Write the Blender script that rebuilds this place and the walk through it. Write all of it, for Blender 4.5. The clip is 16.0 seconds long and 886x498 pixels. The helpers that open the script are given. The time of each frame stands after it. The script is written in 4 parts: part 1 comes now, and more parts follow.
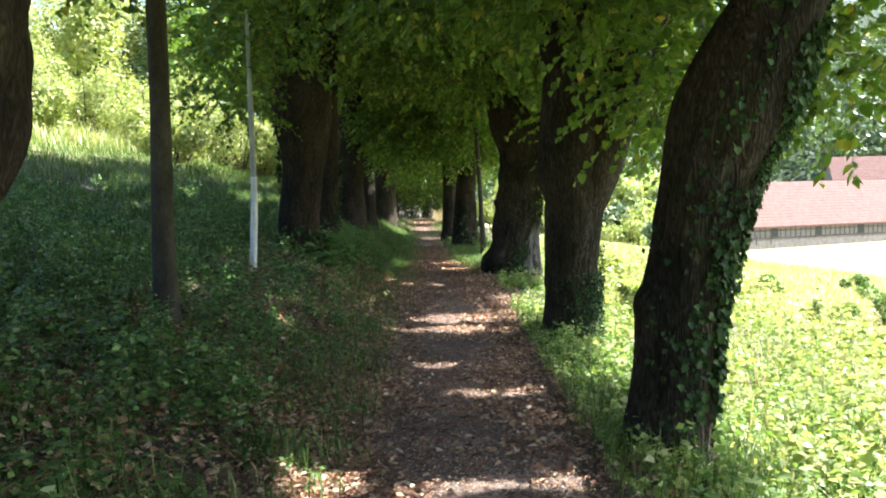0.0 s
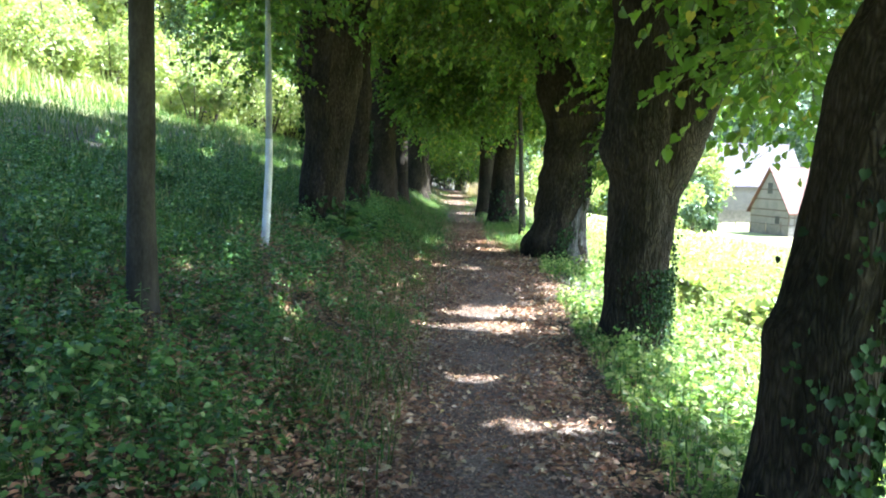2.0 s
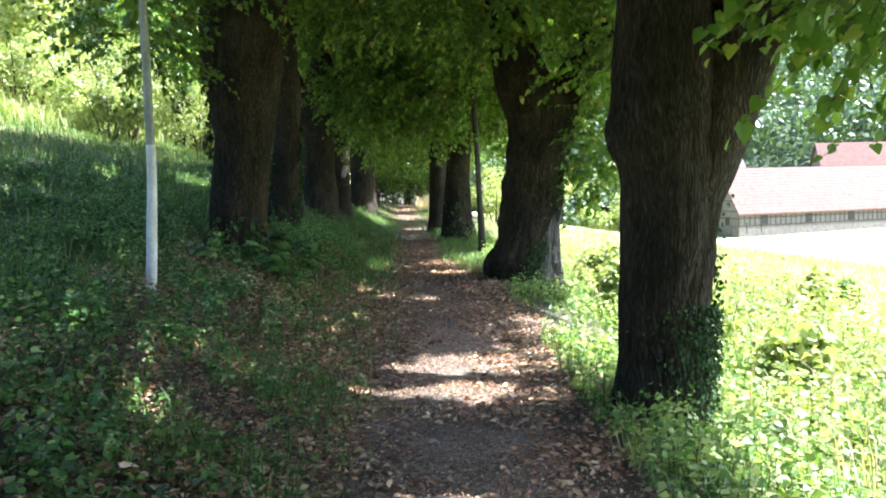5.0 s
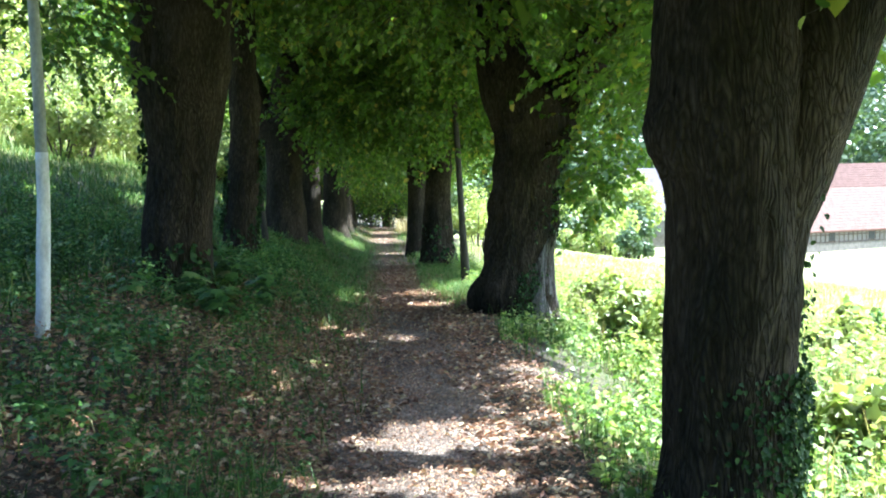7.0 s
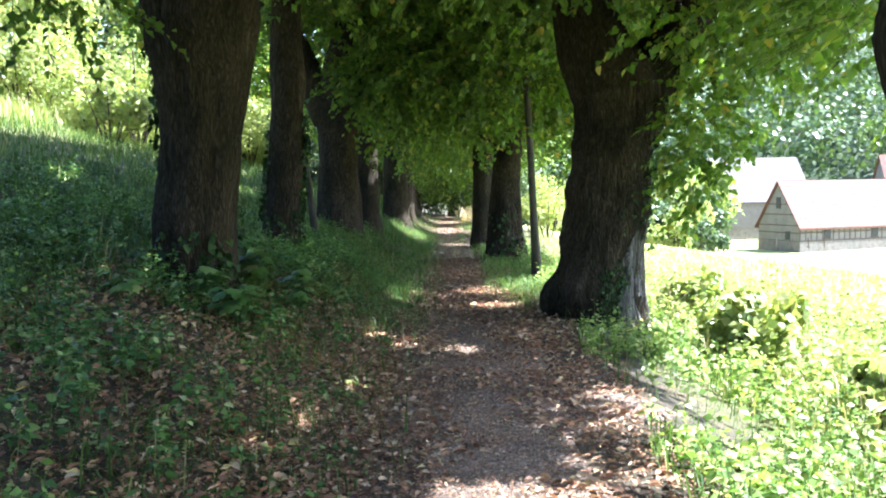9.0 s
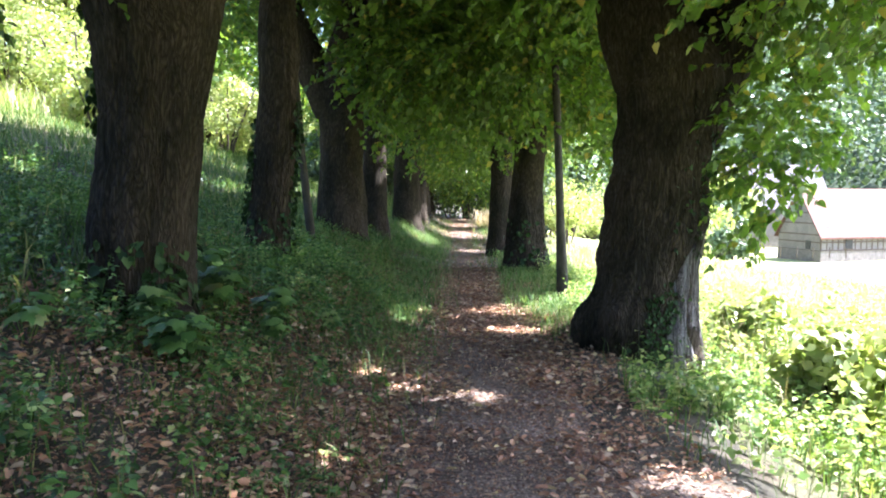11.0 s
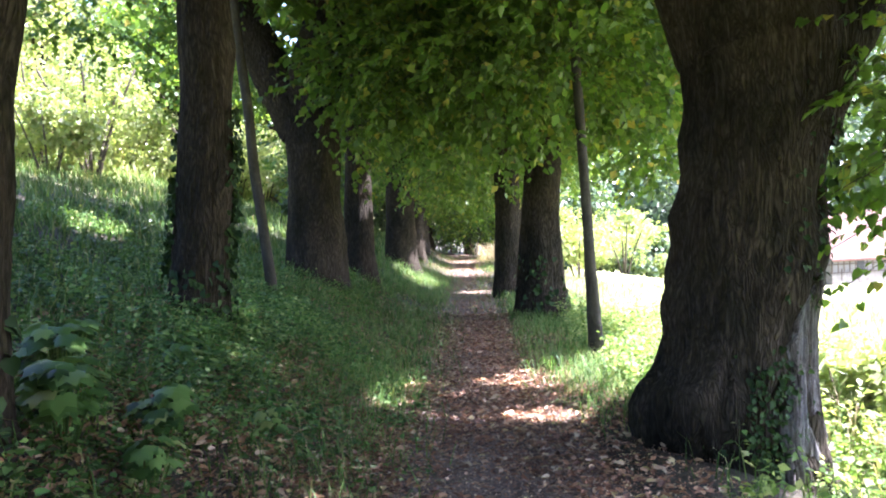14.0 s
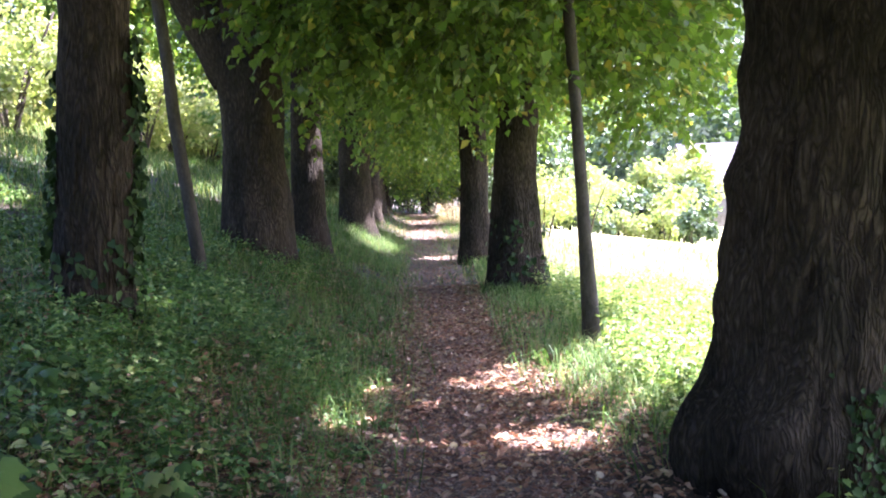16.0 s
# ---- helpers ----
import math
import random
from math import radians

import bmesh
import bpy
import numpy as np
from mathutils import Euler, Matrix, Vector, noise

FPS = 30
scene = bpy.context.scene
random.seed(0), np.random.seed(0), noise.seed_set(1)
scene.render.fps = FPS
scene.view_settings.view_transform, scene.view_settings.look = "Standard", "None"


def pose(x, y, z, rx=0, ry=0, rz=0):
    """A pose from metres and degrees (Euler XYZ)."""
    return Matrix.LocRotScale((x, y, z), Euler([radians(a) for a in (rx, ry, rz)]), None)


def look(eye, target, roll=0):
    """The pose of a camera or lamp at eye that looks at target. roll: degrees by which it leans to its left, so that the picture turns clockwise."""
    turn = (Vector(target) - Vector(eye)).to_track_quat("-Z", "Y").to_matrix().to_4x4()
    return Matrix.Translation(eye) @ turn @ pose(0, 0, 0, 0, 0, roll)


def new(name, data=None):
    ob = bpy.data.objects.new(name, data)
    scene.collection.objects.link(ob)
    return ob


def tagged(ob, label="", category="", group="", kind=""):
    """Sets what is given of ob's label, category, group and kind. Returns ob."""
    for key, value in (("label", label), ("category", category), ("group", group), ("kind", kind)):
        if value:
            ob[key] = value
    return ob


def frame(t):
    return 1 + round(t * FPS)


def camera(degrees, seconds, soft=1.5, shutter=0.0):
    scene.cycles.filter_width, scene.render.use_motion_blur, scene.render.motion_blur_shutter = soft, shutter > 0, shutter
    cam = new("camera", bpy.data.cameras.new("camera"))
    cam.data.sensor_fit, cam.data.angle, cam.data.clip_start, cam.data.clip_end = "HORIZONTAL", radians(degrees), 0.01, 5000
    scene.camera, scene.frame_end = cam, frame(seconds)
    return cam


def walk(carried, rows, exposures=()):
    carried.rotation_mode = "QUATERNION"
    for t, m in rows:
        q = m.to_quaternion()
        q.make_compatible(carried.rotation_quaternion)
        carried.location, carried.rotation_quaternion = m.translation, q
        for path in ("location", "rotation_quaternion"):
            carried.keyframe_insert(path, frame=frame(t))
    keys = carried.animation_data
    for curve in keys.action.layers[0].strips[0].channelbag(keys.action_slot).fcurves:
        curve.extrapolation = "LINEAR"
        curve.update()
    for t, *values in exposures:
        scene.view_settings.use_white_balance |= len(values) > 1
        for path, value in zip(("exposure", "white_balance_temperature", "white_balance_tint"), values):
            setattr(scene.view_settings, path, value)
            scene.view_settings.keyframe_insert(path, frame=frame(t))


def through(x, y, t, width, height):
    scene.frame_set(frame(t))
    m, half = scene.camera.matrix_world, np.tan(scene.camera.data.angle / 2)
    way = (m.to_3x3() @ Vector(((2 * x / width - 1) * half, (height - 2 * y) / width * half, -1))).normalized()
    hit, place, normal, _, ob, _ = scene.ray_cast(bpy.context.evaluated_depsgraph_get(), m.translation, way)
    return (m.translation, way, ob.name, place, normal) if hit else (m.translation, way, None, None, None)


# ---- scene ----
cam = camera(53.7, 16.0, soft=2.0)
METRES, EYE, TILT, LEAN, TURN = 14.3, 1.6, 0.0, 6.0, 0.0
ROWS = [
    (0.0, 0.0, 0.0, 0.0, 0.33, -3.97, -4.78),
    (0.5, -0.0007, 0.0284, 0.001, 2.91, -6.96, -5.91),
    (1.0, -0.0066, 0.0585, 0.0, 0.06, -7.23, -7.37),
    (1.5, -0.0069, 0.0877, -0.002, 1.78, -5.79, -5.87),
    (2.0, -0.0089, 0.116, -0.001, 2.5, -6.02, -7.07),
    (2.5, -0.0162, 0.1446, -0.0021, -0.95, -6.56, -6.14),
    (3.0, -0.014, 0.1752, -0.0037, -1.21, -5.93, -5.05),
    (3.5, -0.0127, 0.2055, -0.0023, 1.32, -6.27, -5.37),
    (4.0, -0.0156, 0.2381, -0.0041, -0.94, -4.95, -4.8),
    (6.5, -0.0067, 0.3971, -0.0114, -0.79, -4.6, -5.01),
    (7.0, -0.0077, 0.4287, -0.0112, -2.19, -3.22, -4.81),
    (7.5, -0.0032, 0.4623, -0.0145, 1.16, -3.23, -4.78),
    (8.0, -0.0032, 0.4924, -0.0136, 2.5, -3.41, -4.74),
    (8.5, -0.0054, 0.5242, -0.0137, -1.17, -4.89, -4.93),
    (9.0, -0.0046, 0.5539, -0.017, 2.2, -4.24, -5.05),
    (9.5, -0.0093, 0.582, -0.0142, 3.32, -4.47, -6.01),
    (12.0, -0.0089, 0.7458, -0.0188, 3.09, -3.71, -6.36),
    (12.5, -0.0108, 0.7771, -0.02, 3.7, -2.98, -5.73),
    (13.0, -0.0119, 0.8069, -0.0184, 2.29, -3.86, -4.11),
    (13.5, -0.0086, 0.8434, -0.0183, 3.96, -3.57, -3.9),
    (14.0, -0.0146, 0.8742, -0.0197, 3.24, -2.0, -4.18),
    (14.5, -0.019, 0.9026, -0.0187, 2.13, -3.16, -4.24),
    (15.0, -0.0192, 0.9348, -0.0176, 1.71, -3.26, -4.88),
    (15.5, -0.0263, 0.966, -0.0188, 0.45, -3.5, -5.57),
    (16.0, -0.0279, 0.9932, -0.0176, 0.27, -4.6, -3.76),
]
EXPOSURES = [(0.0, 2.22, 5800, 15), (0.5, 2.38, 5600, 13), (1.0, 2.55, 5200, 9), (2.5, 2.8, 5200, 8), (3.5, 2.65, 5250, 9), (4.0, 2.6, 5500, 13), (6.5, 2.45, 5150, 7),
             (7.0, 2.45, 5100, 6), (8.0, 2.78, 5050, 7), (9.5, 2.64, 5450, 17), (12.5, 2.98, 5350, 25), (14.0, 3.0, 5350, 30), (16.0, 3.0, 5400, 40)]
walk(cam, [(t, pose(0, 0, EYE, TILT, LEAN, TURN) @ pose(METRES * x, METRES * y, METRES * z, 90 + pitch, roll, yaw)) for t, x, y, z, yaw, pitch, roll in ROWS],
     exposures=EXPOSURES)

# ---------------------------------------------------------------- light
SUN_TO = Vector((1.0, 0.12, 1.34)).normalized()      # towards the sun: over the meadow
SUN_ELEV = math.asin(SUN_TO.z)
SUN_ROT = math.atan2(SUN_TO.x, SUN_TO.y)
world = bpy.data.worlds.new("world")
scene.world = world
world.use_nodes = True
wn = world.node_tree
wn.nodes.clear()
sky = wn.nodes.new("ShaderNodeTexSky")
sky.sky_type = "NISHITA"
sky.sun_disc = False
sky.sun_elevation, sky.sun_rotation = SUN_ELEV, SUN_ROT
sky.dust_density, sky.air_density = 2.5, 1.2
bg = wn.nodes.new("ShaderNodeBackground")
bg.inputs["Strength"].default_value = 0.108
wout = wn.nodes.new("ShaderNodeOutputWorld")
wn.links.new(sky.outputs[0], bg.inputs[0])
wn.links.new(bg.outputs[0], wout.inputs[0])
sun_data = bpy.data.lights.new("sun", "SUN")
sun_data.energy, sun_data.angle, sun_data.color = 5.5, radians(0.55), (1.0, 0.94, 0.84)
sun = new("sun", sun_data)
sun.matrix_world = look(SUN_TO * 60, (0, 0, 0))


# ---------------------------------------------------------------- materials
def nodes_of(name):
    m = bpy.data.materials.new(name)
    m.use_nodes = True
    nt = m.node_tree
    b = nt.nodes["Principled BSDF"]
    return m, nt, b, nt.nodes["Material Output"]


def ramp(nt, fac, stops):
    r = nt.nodes.new("ShaderNodeValToRGB")
    while len(r.color_ramp.elements) < len(stops):
        r.color_ramp.elements.new(0.5)
    for e, (p, c) in zip(r.color_ramp.elements, stops):
        e.position, e.color = p, (*c, 1)
    nt.links.new(fac, r.inputs[0])
    return r.outputs[0]


def noise_tex(nt, scale, detail=4.0, rough=0.55, stretch=(1, 1, 1), kind="Object"):
    co = nt.nodes.new("ShaderNodeTexCoord")
    mp = nt.nodes.new("ShaderNodeMapping")
    mp.inputs["Scale"].default_value = stretch
    n = nt.nodes.new("ShaderNodeTexNoise")
    n.inputs["Scale"].default_value, n.inputs["Detail"].default_value, n.inputs["Roughness"].default_value = scale, detail, rough
    nt.links.new(co.outputs[kind], mp.inputs[0])
    nt.links.new(mp.outputs[0], n.inputs["Vector"])
    return n.outputs["Fac"]


def mixed(nt, fac, a, b, how="MIX"):
    m = nt.nodes.new("ShaderNodeMix")
    m.data_type, m.blend_type = "RGBA", how
    for val, sock in ((fac, m.inputs["Factor"]), (a, m.inputs["A"]), (b, m.inputs["B"])):
        if isinstance(val, bpy.types.NodeSocket):
            nt.links.new(val, sock)
        else:
            sock.default_value = val if isinstance(val, float) else (*val, 1)
    return m.outputs["Result"]


def bumped(nt, b, height, strength=0.5, distance=0.02):
    u = nt.nodes.new("ShaderNodeBump")
    u.inputs["Strength"].default_value, u.inputs["Distance"].default_value = strength, distance
    nt.links.new(height, u.inputs["Height"])
    nt.links.new(u.outputs[0], b.inputs["Normal"])


def surface(name, stops, scale=6.0, fine=60.0, rough=0.85, bump=0.5, dist=0.02, stretch=(1, 1, 1), spread=0.35, gloss=0.3):
    """Colour from a coarse and a fine noise, with relief from the fine one."""
    m, nt, b, out = nodes_of(name)
    coarse = noise_tex(nt, scale, 5, 0.6, stretch)
    grain = noise_tex(nt, fine, 4, 0.65, stretch)
    col = ramp(nt, coarse, stops)
    dark = ramp(nt, grain, [(0.3, (1 - spread,) * 3), (0.7, (1 + spread,) * 3)])
    nt.links.new(mixed(nt, 1.0, col, dark, "MULTIPLY"), b.inputs["Base Color"])
    b.inputs["Roughness"].default_value = rough
    b.inputs["Specular IOR Level"].default_value = gloss
    bumped(nt, b, grain, bump, dist)
    return m


def leafy(name, stops, through=0.45, rough=0.45, glow=(1.0, 1.05, 0.45), gloss=0.5):
    """Thin leaf: reflects, and lets a yellower light through; each leaf has its own shade."""
    m, nt, b, out = nodes_of(name)
    geo = nt.nodes.new("ShaderNodeNewGeometry")
    col = ramp(nt, geo.outputs["Random Per Island"], stops)
    patch = ramp(nt, noise_tex(nt, 0.9, 3), [(0.3, (0.75, 0.78, 0.8)), (0.7, (1.2, 1.18, 1.1))])
    col = mixed(nt, 1.0, col, patch, "MULTIPLY")
    nt.links.new(col, b.inputs["Base Color"])
    b.inputs["Roughness"].default_value = rough
    b.inputs["Specular IOR Level"].default_value = gloss
    tr = nt.nodes.new("ShaderNodeBsdfTranslucent")
    nt.links.new(mixed(nt, 1.0, col, glow, "MULTIPLY"), tr.inputs[0])
    mx = nt.nodes.new("ShaderNodeMixShader")
    mx.inputs[0].default_value = through
    nt.links.new(b.outputs[0], mx.inputs[1])
    nt.links.new(tr.outputs[0], mx.inputs[2])
    nt.links.new(mx.outputs[0], out.inputs["Surface"])
    return m


M_LEAF = leafy("linden_leaf", [(0.0, (0.08, 0.15, 0.025)), (0.45, (0.13, 0.22, 0.035)), (0.85, (0.19, 0.29, 0.05)), (0.97, (0.30, 0.33, 0.06)), (1.0, (0.44, 0.34, 0.07))], 0.52)
# Bush leaves paled as if bleached by sun; the light is in the colour.
M_BUSH_LIT = leafy("sunlit_bush_leaf", [(0.0, (0.26, 0.33, 0.11)), (0.5, (0.38, 0.44, 0.16)), (0.9, (0.48, 0.50, 0.24)), (1.0, (0.54, 0.47, 0.29))], 0.5)
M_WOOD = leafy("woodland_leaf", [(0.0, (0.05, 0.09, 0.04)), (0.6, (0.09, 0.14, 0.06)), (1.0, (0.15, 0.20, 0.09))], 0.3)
M_IVY = leafy("ivy_leaf", [(0.0, (0.019, 0.041, 0.013)), (0.7, (0.035, 0.071, 0.022)), (1.0, (0.081, 0.135, 0.041))], 0.2, 0.6, gloss=0.2)
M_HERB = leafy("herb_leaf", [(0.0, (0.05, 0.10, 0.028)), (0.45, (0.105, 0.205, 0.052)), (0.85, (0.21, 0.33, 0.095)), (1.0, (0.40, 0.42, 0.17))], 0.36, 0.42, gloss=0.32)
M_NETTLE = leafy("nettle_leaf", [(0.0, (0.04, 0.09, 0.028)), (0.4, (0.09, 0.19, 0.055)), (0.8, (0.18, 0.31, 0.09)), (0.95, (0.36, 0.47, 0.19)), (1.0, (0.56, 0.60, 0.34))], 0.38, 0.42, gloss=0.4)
# Verge leaves: paler than M_HERB, so the sun's glare is in their colour.
M_VERGE_LIT = leafy("sunlit_verge_leaf", [(0.0, (0.10, 0.19, 0.045)), (0.45, (0.25, 0.37, 0.10)), (0.82, (0.49, 0.56, 0.21)), (1.0, (0.64, 0.62, 0.36))], 0.5)
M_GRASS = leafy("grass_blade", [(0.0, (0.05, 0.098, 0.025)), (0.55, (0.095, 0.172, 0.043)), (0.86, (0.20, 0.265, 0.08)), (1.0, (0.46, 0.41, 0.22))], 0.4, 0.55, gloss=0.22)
M_LUSH = leafy("lush_blade", [(0.0, (0.085, 0.165, 0.045)), (0.5, (0.15, 0.265, 0.075)), (0.85, (0.26, 0.37, 0.13)), (1.0, (0.46, 0.47, 0.24))], 0.45, 0.5, gloss=0.3)
# Dry meadow grass, lightened further so that full sun is in the colour.
M_DRY_LIT = leafy("sunlit_dry_blade", [(0.0, (0.17, 0.25, 0.06)), (0.5, (0.30, 0.35, 0.11)), (0.85, (0.42, 0.40, 0.19)), (1.0, (0.52, 0.43, 0.26))], 0.4, 0.5)
M_STRAW = leafy("straw_blade", [(0.0, (0.38, 0.29, 0.17)), (0.6, (0.5, 0.4, 0.25)), (1.0, (0.6, 0.5, 0.33))], 0.35, 0.6)
M_LITTER = leafy("fallen_leaf", [(0.0, (0.12, 0.068, 0.045)), (0.3, (0.23, 0.128, 0.080)), (0.58, (0.39, 0.20, 0.108)), (0.8, (0.50, 0.33, 0.20)), (0.94, (0.62, 0.49, 0.34)), (1.0, (0.58, 0.46, 0.18))], 0.15, 0.6, (1, 0.9, 0.7), 0.35)
M_PATH = surface("path_dirt", [(0.25, (0.12, 0.091, 0.07)), (0.5, (0.20, 0.157, 0.124)), (0.75, (0.285, 0.232, 0.187))], 1.6, 85, 0.95, 1.0, 0.025, spread=0.65, gloss=0.1)


def pebbled(m, scale=55.0):
    """Adds grit and small stones of differing tone to an earth material."""
    nt = m.node_tree
    b = nt.nodes["Principled BSDF"]
    co = nt.nodes.new("ShaderNodeTexCoord")
    cell = nt.nodes.new("ShaderNodeTexVoronoi")
    cell.inputs["Scale"].default_value = scale
    nt.links.new(co.outputs["Object"], cell.inputs["Vector"])
    tone = ramp(nt, cell.outputs["Color"], [(0.15, (0.5, 0.47, 0.44)), (0.6, (1.0, 1.0, 1.0)), (0.9, (1.75, 1.72, 1.7))])
    old = b.inputs["Base Color"].links[0].from_socket
    nt.links.new(mixed(nt, 0.85, old, tone, "MULTIPLY"), b.inputs["Base Color"])


pebbled(M_PATH)


def bark_material(name, crack, mid, ridge, scale=27.0, tall=0.13):
    """Furrowed bark: long plates parted by dark cracks, with grain and moss-dulled patches."""
    m, nt, b, out = nodes_of(name)
    co = nt.nodes.new("ShaderNodeTexCoord")
    mp = nt.nodes.new("ShaderNodeMapping")
    mp.inputs["Scale"].default_value = (1, 1, tall)
    nt.links.new(co.outputs["Object"], mp.inputs[0])
    warp = nt.nodes.new("ShaderNodeTexNoise")
    warp.inputs["Scale"].default_value, warp.inputs["Detail"].default_value = 6.0, 3.0
    nt.links.new(mp.outputs[0], warp.inputs["Vector"])
    shift = nt.nodes.new("ShaderNodeVectorMath")
    shift.operation = "MULTIPLY_ADD"
    shift.inputs[1].default_value = (0.26, 0.26, 0.26)
    nt.links.new(warp.outputs["Color"], shift.inputs[0])
    nt.links.new(mp.outputs[0], shift.inputs[2])
    cell = nt.nodes.new("ShaderNodeTexVoronoi")
    cell.feature = "DISTANCE_TO_EDGE"
    cell.inputs["Scale"].default_value = scale
    nt.links.new(shift.outputs[0], cell.inputs["Vector"])
    col = ramp(nt, cell.outputs["Distance"], [(0.0, crack), (0.3, mid), (0.65, ridge)])
    grain = noise_tex(nt, 40, 5, 0.7, (1, 1, 0.35))
    broad = noise_tex(nt, 2.2, 4, 0.6, (1, 1, 0.5))
    col = mixed(nt, 1.0, col, ramp(nt, grain, [(0.3, (0.55, 0.55, 0.55)), (0.7, (1.4, 1.38, 1.35))]), "MULTIPLY")
    col = mixed(nt, 1.0, col, ramp(nt, broad, [(0.35, (0.55, 0.6, 0.55)), (0.65, (1.45, 1.38, 1.26))]), "MULTIPLY")
    nt.links.new(col, b.inputs["Base Color"])
    b.inputs["Roughness"].default_value = 0.95
    b.inputs["Specular IOR Level"].default_value = 0.1
    h = nt.nodes.new("ShaderNodeMath")
    h.operation = "MULTIPLY_ADD"
    h.inputs[1].default_value = 0.25
    nt.links.new(grain, h.inputs[0])
    nt.links.new(ramp(nt, cell.outputs["Distance"], [(0.0, (0, 0, 0)), (0.3, (1, 1, 1))]), h.inputs[2])
    bumped(nt, b, h.outputs[0], 0.7, 0.022)
    return m


M_BARK = bark_material("linden_bark", (0.026, 0.0215, 0.017), (0.052, 0.0435, 0.034), (0.088, 0.075, 0.058), 30.0, 0.2)
M_SMOOTH = surface("young_bark", [(0.3, (0.03, 0.0275, 0.021)), (0.7, (0.078, 0.07, 0.055))], 8, 60, 0.85, 0.5, 0.006, (1, 1, 0.4), 0.3, gloss=0.15)
M_WHITE = surface("limewashed_bark", [(0.2, (0.42, 0.42, 0.40)), (0.45, (0.62, 0.62, 0.60)), (0.7, (0.74, 0.74, 0.72))], 12, 70, 0.85, 0.4, 0.005, (1, 1, 0.5), 0.15)
M_PALE = surface("pale_young_bark", [(0.3, (0.24, 0.25, 0.22)), (0.7, (0.36, 0.37, 0.33))], 9, 60, 0.8, 0.3, 0.005, (1, 1, 0.5), 0.2)
M_BARE = surface("stripped_wood", [(0.36, (0.018, 0.014, 0.012)), (0.46, (0.09, 0.078, 0.07)), (0.56, (0.19, 0.175, 0.168)), (0.7, (0.30, 0.285, 0.28))], 24, 70, 0.85, 1.0, 0.03, (1, 1, 0.05), 0.5)
M_TWIG = surface("twig", [(0.3, (0.05, 0.04, 0.03)), (0.7, (0.10, 0.08, 0.055))], 12, 60, 0.85, 0.2)


# ---------------------------------------------------------------- mesh helpers
def mesh_np(name, verts, faces):
    """A mesh from arrays; all faces have the same number of corners."""
    verts, faces = np.asarray(verts, np.float32), np.asarray(faces, np.int32)
    me = bpy.data.meshes.new(name)
    n, k = faces.shape
    me.vertices.add(len(verts))
    me.vertices.foreach_set("co", verts.ravel())
    me.loops.add(n * k)
    me.loops.foreach_set("vertex_index", faces.ravel())
    me.polygons.add(n)
    me.polygons.foreach_set("loop_start", np.arange(0, n * k, k, dtype=np.int32))
    me.polygons.foreach_set("loop_total", np.full(n, k, np.int32))
    me.update(calc_edges=True)
    return me


def piece(name, me, material, parent=None, label="", smooth=False):
    me.materials.append(material)
    if smooth:
        me.polygons.foreach_set("use_smooth", np.ones(len(me.polygons), bool))
    ob = new(name, me)
    ob.parent = parent
    if label:
        tagged(ob, label)
    return ob


def part(name, bm, material, parent=None, label="", smooth=False):
    me = bpy.data.meshes.new(name)
    bmesh.ops.recalc_face_normals(bm, faces=bm.faces)
    bm.to_mesh(me)
    bm.free()
    return piece(name, me, material, parent, label, smooth)


def thing(name, x, y, z, label, category, group=""):
    ob = new(name)
    ob.location = (x, y, z)
    ob.empty_display_size = 0.2
    return tagged(ob, label, category, group)


def rel(points, base):
    return np.asarray(points, float) - np.asarray(base, float)


def unit(v):
    return v / np.maximum(np.linalg.norm(v, axis=-1, keepdims=True), 1e-9)


rng = np.random.default_rng(7)


def leaf_arrays(base, along, normal, length, width, fold=0.12, fine=True):
    """Folded leaves: two halves of a heart shape each (fine) or one folded quad."""
    n = len(base)
    along = unit(along)
    side = unit(np.cross(along, normal))
    up = np.cross(side, along)
    L, W = length[:, None], width[:, None]
    tip = base + along * L - up * L * 0.12
    if fine:
        rim = []
        for sgn in (1.0, -1.0):
            rim += [base + along * L * q + side * W * h * sgn + up * W * fold * k for q, h, k in ((-0.07, 0.26, 0.5), (0.24, 0.53, 1.0), (0.64, 0.35, 0.6))]
        v = np.stack([base + along * L * 0.04] + rim[:3] + [tip] + rim[:2:-1], 1).reshape(-1, 3)
        i = np.arange(n)[:, None] * 8
        f = np.concatenate([i + np.array([[0, 1, 2, 3, 4]]), i + np.array([[4, 5, 6, 7, 0]])], 0)
    else:
        a = base + along * L * 0.42 + side * W * 0.5 + up * W * fold
        b = base + along * L * 0.42 - side * W * 0.5 + up * W * fold
        v = np.stack([base, a, tip, b], 1).reshape(-1, 3)
        f = np.arange(n)[:, None] * 4 + np.array([[0, 1, 2, 3]])
    return v, f


def sphere_dirs(n):
    return unit(rng.normal(size=(n, 3)))


# ---------------------------------------------------------------- the lie of the land
def lerp(v, table):
    xs, ys = zip(*table)
    return np.interp(v, xs, ys)


def smooth01(v):
    v = np.clip(v, 0, 1)
    return v * v * (3 - 2 * v)


def path_mid(y):
    return lerp(y, [(-6, 0.1), (5, 0.05), (10, -0.1), (17, -0.22), (23, -0.45), (28, -0.75), (37, -1.0), (50, -1.45), (54, -2.1), (60, -4.2), (70, -9.0)])


def path_half(y):
    return lerp(y, [(-6, 0.85), (10, 0.75), (17, 0.82), (23, 0.75), (28, 0.62), (50, 0.6), (70, 0.6)])


def path_z(y):
    return lerp(y, [(-6, 0.05), (0, 0.0), (6, -0.14), (12, -0.22), (20, -0.21), (50, -0.21), (70, -0.15), (400, 0.0)])


